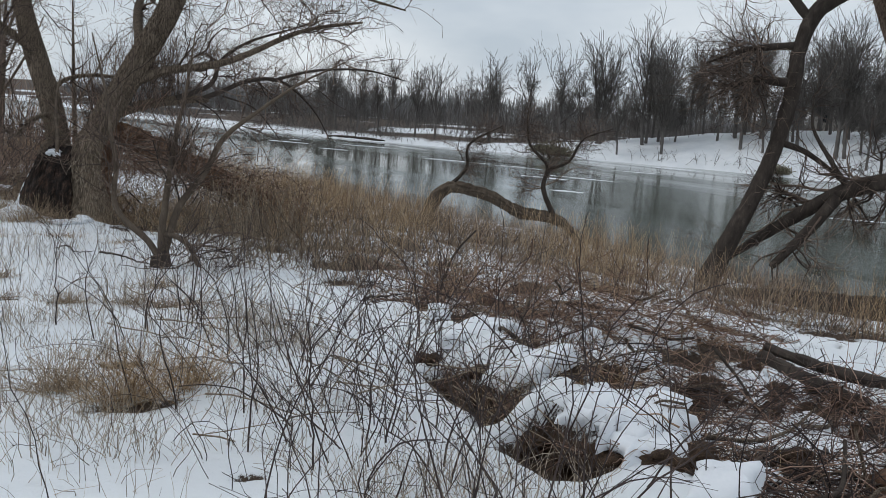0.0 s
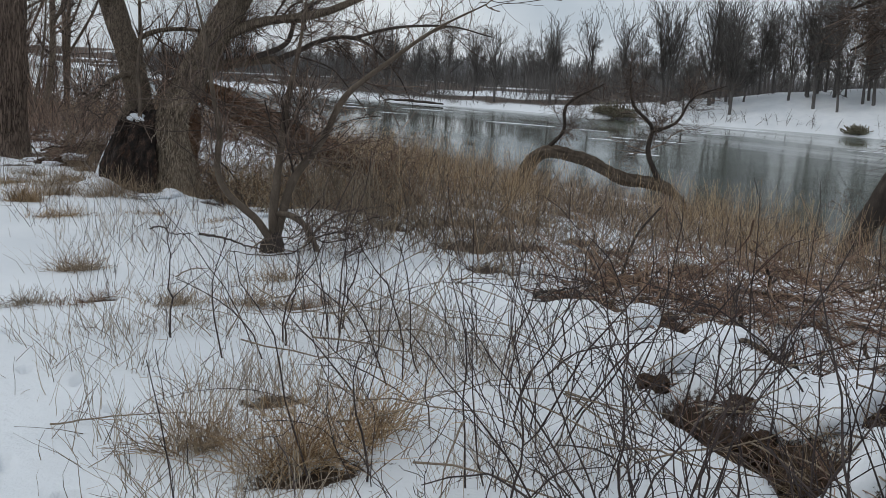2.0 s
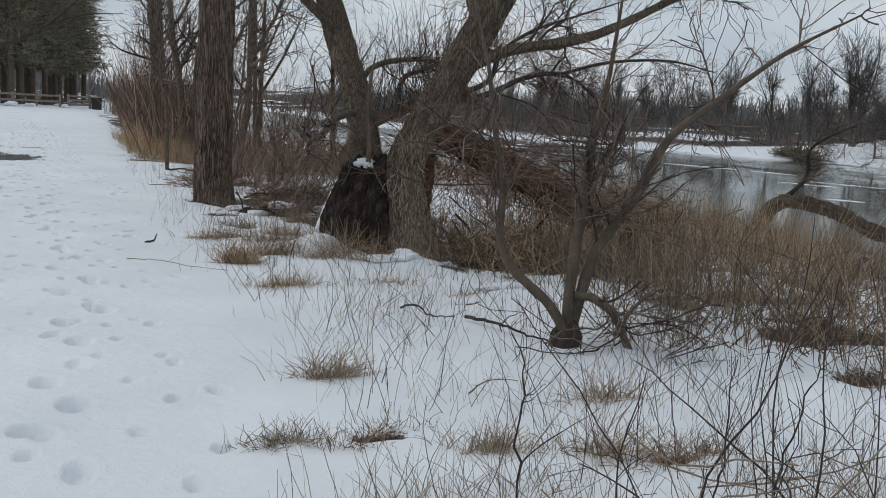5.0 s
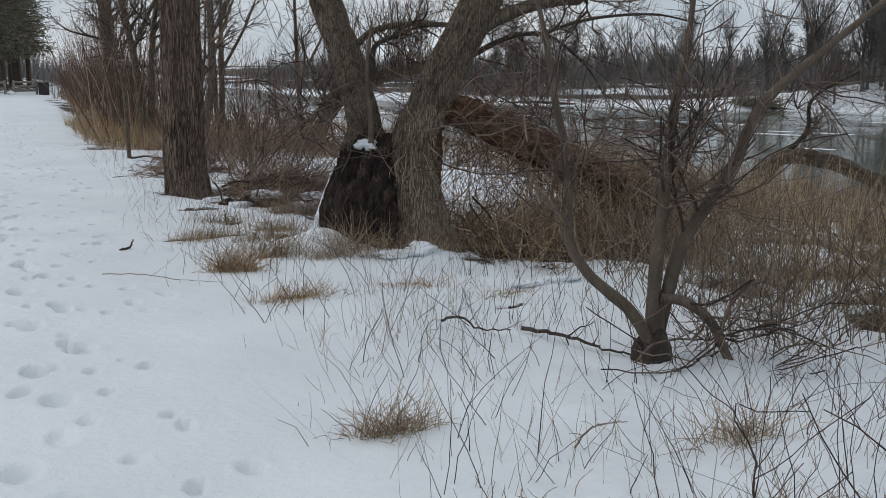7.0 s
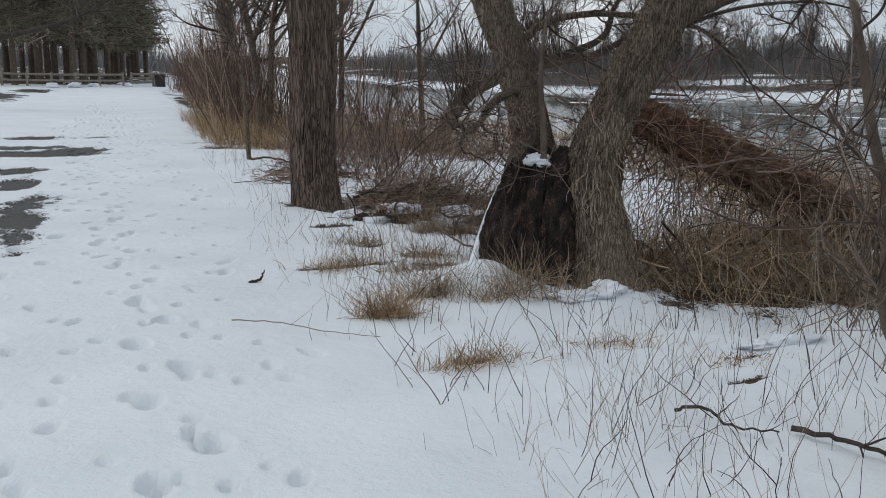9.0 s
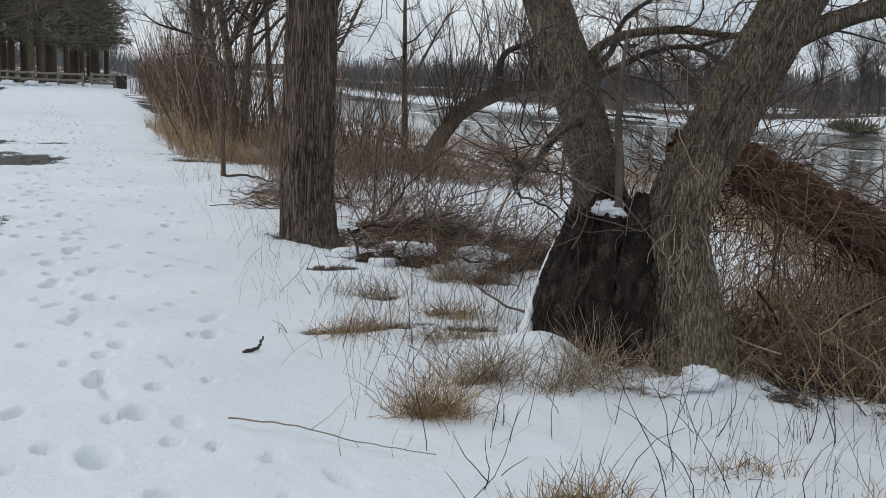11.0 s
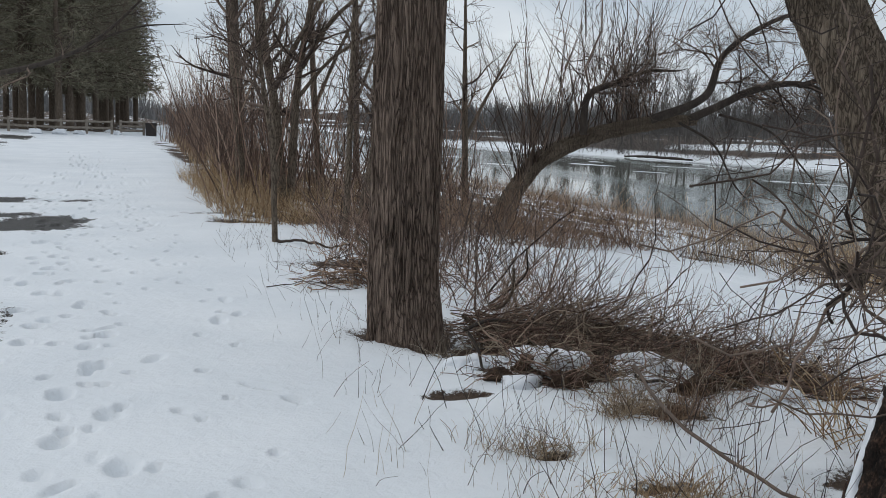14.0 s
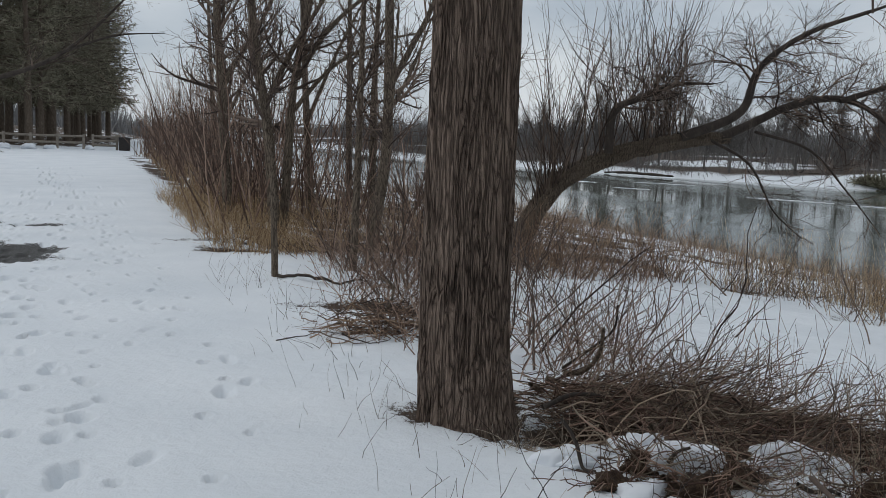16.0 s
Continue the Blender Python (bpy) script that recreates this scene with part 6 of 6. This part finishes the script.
brush_pile("brush_heap", "spill of dead stems before the brush pile", [(0.8, 15.9, 0), (1.2, 15.6, 0), (1.7, 15.4, 0), (2.3, 15.2, 0)], 0.4, 0.12, 200, -0.4, 58, (twig_red, twig_pale), 6, 0.0032, (0.15, 0.6), 0.45)
for i, y in enumerate(np.linspace(1.4, 5.9, 13)):
    soil_clod(float(edge_x(y)) + 0.2 + r4.normal(0, 0.1), y + r4.normal(0, 0.08), r4.uniform(0.12, 0.24), 600 + i)
for i, y in enumerate(np.linspace(2.6, 4.9, 9)):
    soil_clod(float(np.interp(y, [2.2, 2.83, 3.05, 3.76, 4.25, 4.9], [1.55, 1.68, 1.66, 1.9, 2.07, 2.1])) + r4.normal(0.05, 0.05), y, r4.uniform(0.08, 0.15), 640 + i)
for i in range(24):
    y = r4.uniform(1.2, 5.8)
    soil_clod(float(edge_x(y)) + r4.uniform(0.6, 3.6), y, r4.uniform(0.1, 0.22), 620 + i)
for i in range(26):
    y = r4.uniform(1.3, 5.9)
    near_crest = i < 12
    snow_slab(float(edge_x(y)) + (r4.normal(-0.06, 0.08) if near_crest else r4.uniform(1.5, 4.4)), y, r4.uniform(0.18, 0.42), r4.uniform(0.06, 0.12), (r4.normal(0.05, 0.12), r4.normal(0, 0.12)), 650 + i)


# ---- the far bank ----
def far_tree_meshes(seed, h, slim):
    r = np.random.default_rng(seed)
    tr = wander(np.zeros((1, 3)) - [0, 0, 0.3], np.array([[0, 0, 1.0]]), h * 0.62, 12, 0.04, 0.05, r)
    tq = np.linspace(0.016 * h, 0.006 * h, 12)[None]
    limbs = sprout(tr, tq, 6 if slim else 10, 0.45, 1.0, (10, 26) if slim else (14, 44), (h * 0.48, h * 0.66), 12, 0.07, 0.05, 0.6, r, 0.12)
    tr, tq = stack((tr, tq), limbs)
    a = sprout(tr, tq, 46 if slim else 60, 0.3, 1, (20, 50), (h * 0.12, h * 0.28), 7, 0.13, 0.06, 0.5, r)
    b = sprout(*a, 230, 0.2, 1, (20, 55), (h * 0.06, h * 0.16), 5, 0.15, 0.04, 0.6, r)
    c = sprout(*b, 700, 0.2, 1, (20, 55), (h * 0.03, h * 0.09), 3, 0.15, 0.03, 0.7, r)
    g1, g2 = Geo(), Geo()
    g1.tubes(tr, tq, 6)
    g1.tubes(a[0], np.maximum(a[1], 0.02), 4)
    g2.tubes(b[0], np.maximum(b[1], 0.014), 3)
    g2.tubes(c[0], np.maximum(c[1], 0.011), 3)
    out = []
    for nm, g in (("trunk", g1), ("twigs", g2)):
        me = g.mesh(nm)
        me.materials.append(bark_far_haze)
        out.append(me)
    return out


def far_woods():
    r = np.random.default_rng(90)
    kinds = [far_tree_meshes(300 + i, (10.5, 12, 9, 11.5, 10, 12.5, 8.5)[i], i % 2) for i in range(7)]
    protos = []
    for i, (tk, tw) in enumerate(kinds):
        t = thing("far_tree", (0, 0, 0), "tall bare grey tree on the far bank", "tree", "trees on the far bank")
        part("trunk", tk, None, t)
        part("twig_spray", tw, None, t, kind="stuff")
        protos.append(t)
    spots = []
    for yy, d in ((104, 5), (109, 8), (113, 3), (117, 9), (99, 7), (94, 12), (122, 6), (128, 10), (101, 16)):
        spots.append((far_shore(yy) + d, yy, 1.0))
    for _ in range(95):
        yy = r.uniform(40, 88)
        spots.append((far_shore(yy) + 2 + abs(r.normal(0, 1)) * 16, yy, r.uniform(0.85, 1.25)))
    for _ in range(40):
        yy = r.uniform(-30, 42)
        spots.append((far_shore(yy) + 4 + abs(r.normal(0, 1)) * 16, yy, r.uniform(0.9, 1.25)))
    for _ in range(45):
        yy = r.uniform(88, 240)
        spots.append((far_shore(yy) + 22 + abs(r.normal(0, 1)) * 45, yy, r.uniform(0.75, 1.05)))
    first = set()
    for i, (x, y, s) in enumerate(spots):
        j = int(r.integers(0, 7))
        m = Matrix.Translation(on(x, y)) @ Matrix.Rotation(r.uniform(0, 6.28), 4, "Z") @ Matrix.Scale(s, 4)
        if j not in first:
            first.add(j)
            protos[j].matrix_basis = m
        else:
            t = copy_thing(protos[j], Matrix())
            t.matrix_basis = m
    # undergrowth and distant woods
    n = 9000
    ya = r.uniform(-60, 330, n)
    xa = far_shore(ya) + 18 + np.abs(r.normal(0, 1, n)) * 55
    hh = np.where(r.random(n) < 0.7, r.uniform(1.0, 2.8, n), r.uniform(3, 6.0, n))
    st = np.stack([xa, ya, land(xa, ya) - 0.2], 1)
    hd = np.stack([r.normal(0, 0.12, n), r.normal(0, 0.12, n), np.ones(n)], 1)
    g = Geo()
    p = wander(st, hd, hh, 4, 0.1, 0.0, r)
    q = np.linspace(1, 0.35, 4)[None] * (0.012 * hh + 0.02)[:, None]
    g.tubes(p, q, 3)
    g.tubes(*[v for v in sprout(p, q, 26000, 0.15, 1, (20, 60), (0.8, 2.4), 3, 0.15, 0.03, 0.6, r)], 3)
    n = 5200
    ya = np.where(r.random(n) < 0.75, r.uniform(84, 260, n), r.uniform(-20, 84, n))
    xa = far_shore(ya) + np.abs(r.normal(0, 1, n)) * 9 + 0.3
    ok = (fbm(xa * 0.12 + 60, ya * 0.12) > 0.47) | (r.random(n) < 0.12)
    ok &= (ya > 84) | (xa - far_shore(ya) < 2.0) | (xa - far_shore(ya) > 12)
    xa, ya = xa[ok], ya[ok]
    hh = r.uniform(0.5, 1.7, len(xa))
    p = wander(np.stack([xa, ya, land(xa, ya) - 0.1], 1), np.stack([r.normal(0, 0.4, len(xa)), r.normal(0, 0.4, len(xa)), np.ones(len(xa))], 1), hh, 4, 0.15, 0.0, r)
    q = np.linspace(1, 0.4, 4)[None] * (0.01 * hh + 0.015)[:, None]
    g.tubes(p, q, 3)
    g.tubes(*sprout(p, q, 12000, 0.15, 1, (20, 70), (0.4, 1.2), 3, 0.2, 0.0, 0.6, r), 3)
    solo("far_thicket", g, bark_far_haze, "grey-brown leafless thicket on the far bank", "thicket", kind="stuff")
    n = 16000
    aa = r.uniform(math.radians(-25), math.radians(105), n)
    dd = r.uniform(210, 430, n)
    xa, ya = np.sin(aa) * dd, np.cos(aa) * dd
    ok = xa > np.interp(ya, FAR_Y, FAR_X) + 30
    ok |= (aa < 0.13) & (dd > 250)
    xa, ya = xa[ok], ya[ok]
    hh = r.uniform(3, 8, len(xa)) * (0.7 + 0.6 * vnoise(xa * 0.02, ya * 0.02))
    g = Geo()
    st = np.stack([xa, ya, land(xa, ya) - 0.3], 1)
    p = wander(st, np.stack([r.normal(0, 0.15, len(xa)), r.normal(0, 0.15, len(xa)), np.ones(len(xa))], 1), hh, 4, 0.12, 0, r)
    q = np.array([1, 0.9, 0.7, 0.3])[None] * r.uniform(0.1, 0.24, (len(xa), 1))
    g.tubes(p, q, 3)
    g.tubes(*sprout(p, q, 34000, 0.2, 1, (20, 70), (1.2, 3.0), 3, 0.2, 0.03, 0.7, r), 3)
    solo("distant_woods", g, bark_distant_haze, "dark band of distant winter woods", "woods", kind="stuff")


far_woods()


def far_shore_things():
    g, _, _ = trunk_geo([(59.9, 104, -2.15), (58.9, 107.5, -2.1), (57.9, 111, -2.1), (57.2, 114, -2.25)], [0.06, 0.14, 0.12, 0.05], 16, 30, 0.1, 4, 4, 0, 3.0)
    solo("shore_log", g, bark_dark, "long dark log stranded on the far shore", "log")
    for i, (yy, d, s) in enumerate(((86, 0.8, 1.4), (88, 1.6, 1.0), (64, 0.6, 0.8))):
        r = np.random.default_rng(400 + i)
        b0 = np.array([far_shore(yy) + d, yy, 0.0])
        b0[2] = land(b0[0], b0[1])
        n = 260
        g = Geo()
        hd = r.normal(0, 1, (n, 3))
        hd[:, 2] = np.abs(hd[:, 2]) * 0.7
        g.tubes(wander(np.repeat(b0[None], n, 0) + r.normal(0, 0.5 * s, (n, 3)) * [1, 1, 0.1], hd / np.linalg.norm(hd, axis=1)[:, None], r.uniform(0.5, 1.3, n) * s, 4, 0.15, 0, r), np.full((n, 4), 0.05), 3)
        solo("evergreen_bush", g, needle, "low dark evergreen bush on the far shore", "bush", "bushes on the far shore")


far_shore_things()


def house(x, y, w, d, h, turn, label):
    z = float(land(np.array([x]), np.array([y]))[0]) - 0.3
    t = thing("house", (x, y, z), label, "house", "houses beyond the far bank")
    t.rotation_euler = (0, 0, radians(turn))
    def local(name, a, b, mat, lab=""):
        g = slab(a, b)
        me = g.mesh(name, False)
        me.materials.append(mat)
        o = new(name, me)
        o.parent = t
        return tagged(o, lab)
    local("wall", (-w / 2, -d / 2, 0), (w / 2, d / 2, h), siding)
    g = Geo()
    e, q, k = 0.5, h - 0.15, h + d * 0.32
    g.add([(-w / 2 - e, -d / 2 - e, q), (w / 2 + e, -d / 2 - e, q), (w / 2 + e, 0, k), (-w / 2 - e, 0, k), (-w / 2 - e, d / 2 + e, q), (w / 2 + e, d / 2 + e, q),
           (-w / 2 - e, -d / 2 - e, q + .25), (w / 2 + e, -d / 2 - e, q + .25), (w / 2 + e, 0, k + .25), (-w / 2 - e, 0, k + .25), (-w / 2 - e, d / 2 + e, q + .25), (w / 2 + e, d / 2 + e, q + .25)],
          [(6, 7, 8, 9), (9, 8, 11, 10), (0, 3, 2, 1), (3, 4, 5, 2), (0, 1, 7, 6), (4, 10, 11, 5), (1, 2, 8, 7), (2, 5, 11, 8), (0, 6, 9, 3), (3, 9, 10, 4)])
    me = g.mesh("roof", False)
    me.materials.append(snow_lump)
    o = new("roof", me)
    o.parent = t
    tagged(o, "snow-covered pitched roof")
    for i in range(4):
        cx = -w / 2 + (i + 0.5) * w / 4
        local("window", (cx - 0.5, -d / 2 - 0.04, h * 0.45), (cx + 0.5, -d / 2 + 0.04, h * 0.8), glass_dark)
    local("chimney", (w * 0.2, 0.4, h + 0.6), (w * 0.2 + 0.8, 1.2, k + 0.9), rotten)


house(118, 78, 14, 8, 3.4, -55, "pale house with a snowy roof among trees")
house(124, 62, 12, 8, 4.0, -60, "grey house with a snowy roof among trees")
house(132, 46, 15, 9, 3.6, -65, "long grey house with a snowy roof")


# ---- the head of the trail ----
def conifer_meshes(seed):
    r = np.random.default_rng(seed)
    h = 19.0
    tr = wander(np.zeros((1, 3)) - [0, 0, 0.3], np.array([[0, 0, 1.0]]), h, 12, 0.01, 0.05, r)
    tq = np.linspace(0.24, 0.03, 12)[None]
    a = sprout(tr, tq, 150, 0.16, 0.98, (65, 95), (1.6, 3.6), 7, 0.06, -0.03, 0.25, r)
    b = sprout(*a, 900, 0.12, 1, (35, 75), (0.4, 1.1), 4, 0.1, -0.05, 0.6, r)
    c = sprout(*b, 1700, 0.1, 1, (20, 70), (0.15, 0.4), 3, 0.1, -0.05, 0.8, r)
    g1, g2 = Geo(), Geo()
    g1.tubes(tr, tq, 8)
    g1.tubes(a[0], np.maximum(a[1], 0.015), 4)
    g2.tubes(b[0], np.maximum(b[1], 0.02), 3)
    g2.tubes(c[0], np.maximum(c[1], 0.02), 3)
    out = []
    for nm, g, m in (("trunk", g1, bark_pale), ("foliage", g2, needle)):
        me = g.mesh(nm)
        me.materials.append(m)
        out.append(me)
    return out


def conifers():
    r = np.random.default_rng(77)
    protos = []
    for i in range(3):
        tk, fo = conifer_meshes(500 + i)
        t = thing("conifer", (0, 0, 0), "tall dark grey-green conifer at the trail's edge", "tree", "conifers along the trail")
        part("trunk", tk, None, t)
        part("foliage", fo, None, t, kind="stuff")
        protos.append(t)
    used = set()
    for i, (x, y) in enumerate([(-6.9 + 0.145 * 3.1 * k, 53 + 3.1 * k) for k in range(7, 22)] + [(-9.6 + 0.14 * 3.6 * k, 52 + 3.6 * k) for k in range(6, 21)] + [(-13 + 0.13 * 5 * k, 52 + 5 * k) for k in range(4, 15)]):
        j = i % 3
        m = Matrix.Translation(on(x + r.normal(0, 0.5), y + r.normal(0, 0.8))) @ Matrix.Rotation(r.uniform(0, 6.28), 4, "Z") @ Matrix.Scale(r.uniform(0.85, 1.15), 4)
        if j in used:
            t = copy_thing(protos[j], Matrix())
            t.matrix_basis = m
        else:
            used.add(j)
            protos[j].matrix_basis = m


conifers()


side = thing("roadside_tree", on(-6.6, 41.6), "bare broadleaf tree reaching a limb over the trail", "tree")
g, _, _ = trunk_geo([on(-6.6, 41.6, -0.2), on(-6.5, 41.6, 2), on(-6.4, 41.5, 5), on(-6.6, 41.4, 9)], [0.26, 0.23, 0.18, 0.08], 30, 90, 0.03, 18, 5, 0.3, 2.0)
part("trunk", g, bark_dark, side)
crown(side, [([(-6.45, 41.5, 2.0), (-4.0, 40.61, 2.4), (-2.34, 40.03, 2.9), (-1.23, 39.69, 3.59), (-0.18, 39.41, 4.65), (0.5, 39.2, 5.4)], [0.1, 0.07, 0.05, 0.036, 0.022, 0.008]),
             ([(-1.75, 39.85, 3.25), (-0.9, 39.6, 3.6), (-0.2, 39.3, 3.8), (0.85, 38.93, 3.88)], [0.04, 0.03, 0.022, 0.008]),
             ([(-6.4, 41.5, 3.8), (-4.4, 40.8, 4.8), (-2.4, 40.2, 5.4), (-0.6, 39.8, 6.4)], [0.09, 0.065, 0.04, 0.01]),
             ([(-6.4, 41.5, 5.2), (-5.0, 41.0, 6.6), (-3.4, 40.6, 7.4), (-1.6, 40.2, 8.6)], [0.09, 0.07, 0.045, 0.015])],
      bark_dark, twig_dark, 28, (50, 260, 900), ((0.7, 1.8), (0.4, 1.0), (0.25, 0.6)), 0.2, 0.03)


def rail_fence(x0, y0, x1, y1, n, rails, label):
    t = thing("rail_fence", on(x0, y0), label, "fence")
    tops = []
    for i in range(n + 1):
        u = i / n
        b0 = on(x0 + (x1 - x0) * u, y0 + (y1 - y0) * u)
        part("post", slab(b0 - [0.07, 0.07, 0.2], b0 + [0.07, 0.07, 0.86], None, 0.02), weathered, t, smooth=False)
        tops.append(b0)
    for a, b in zip(tops, tops[1:]):
        for h in rails:
            g = Geo()
            g.tubes(np.stack([a + [0, 0, h], (a + b) / 2 + [0, 0, h - 0.01], b + [0, 0, h]]), np.full(3, 0.075), 6)
            part("rail", g, weathered, t)


rail_fence(-7.5, 71.5, -0.6, 72.2, 5, (0.36, 0.72), "weathered wooden rail fence at the trail's end")
rail_fence(-0.1, 72.3, 1.2, 72.2, 1, (0.25, 0.5, 0.75), "low wooden rail barrier across the trail")


def bin_box():
    b0 = on(1.6, 72.0)
    t = thing("litter_bin", b0, "dark square litter bin beside the trail", "bin")
    part("body", slab(b0 + [-0.3, -0.3, -0.05], b0 + [0.3, 0.3, 0.66], None, 0.04), paint_dark, t, smooth=False)
    part("lid", slab(b0 + [-0.33, -0.33, 0.66], b0 + [0.33, 0.33, 0.76], None, 0.05), paint_dark, t, smooth=False)


bin_box()


def sign_post():
    b0 = on(3.0, 73.0)
    t = thing("trail_sign", b0, "small white sign on a thin post", "sign")
    part("post", slab(b0 + [-0.03, -0.03, -0.2], b0 + [0.03, 0.03, 2.0], None, 0.01), weathered, t, smooth=False)
    part("board", slab(b0 + [-0.2, -0.05, 1.55], b0 + [0.2, -0.032, 1.98], None, 0.004), paint_white, t, smooth=False)


sign_post()


def boulders():
    r = np.random.default_rng(13)
    for i, (x, y) in enumerate(((-4.6, 69.0), (-3.4, 69.5), (-2.3, 70.2), (-0.3, 71.0))):
        b0 = on(x, y)
        solo("trail_boulder", lump((b0 + [0, 0, 0.08], (0.42 - 0.06 * i, 0.3, 0.2 - 0.02 * i)), i * 2.3, rough=0.65), snow_lump, "snow-covered boulder edging the trail's end", "boulder", "boulders at the fence")


boulders()
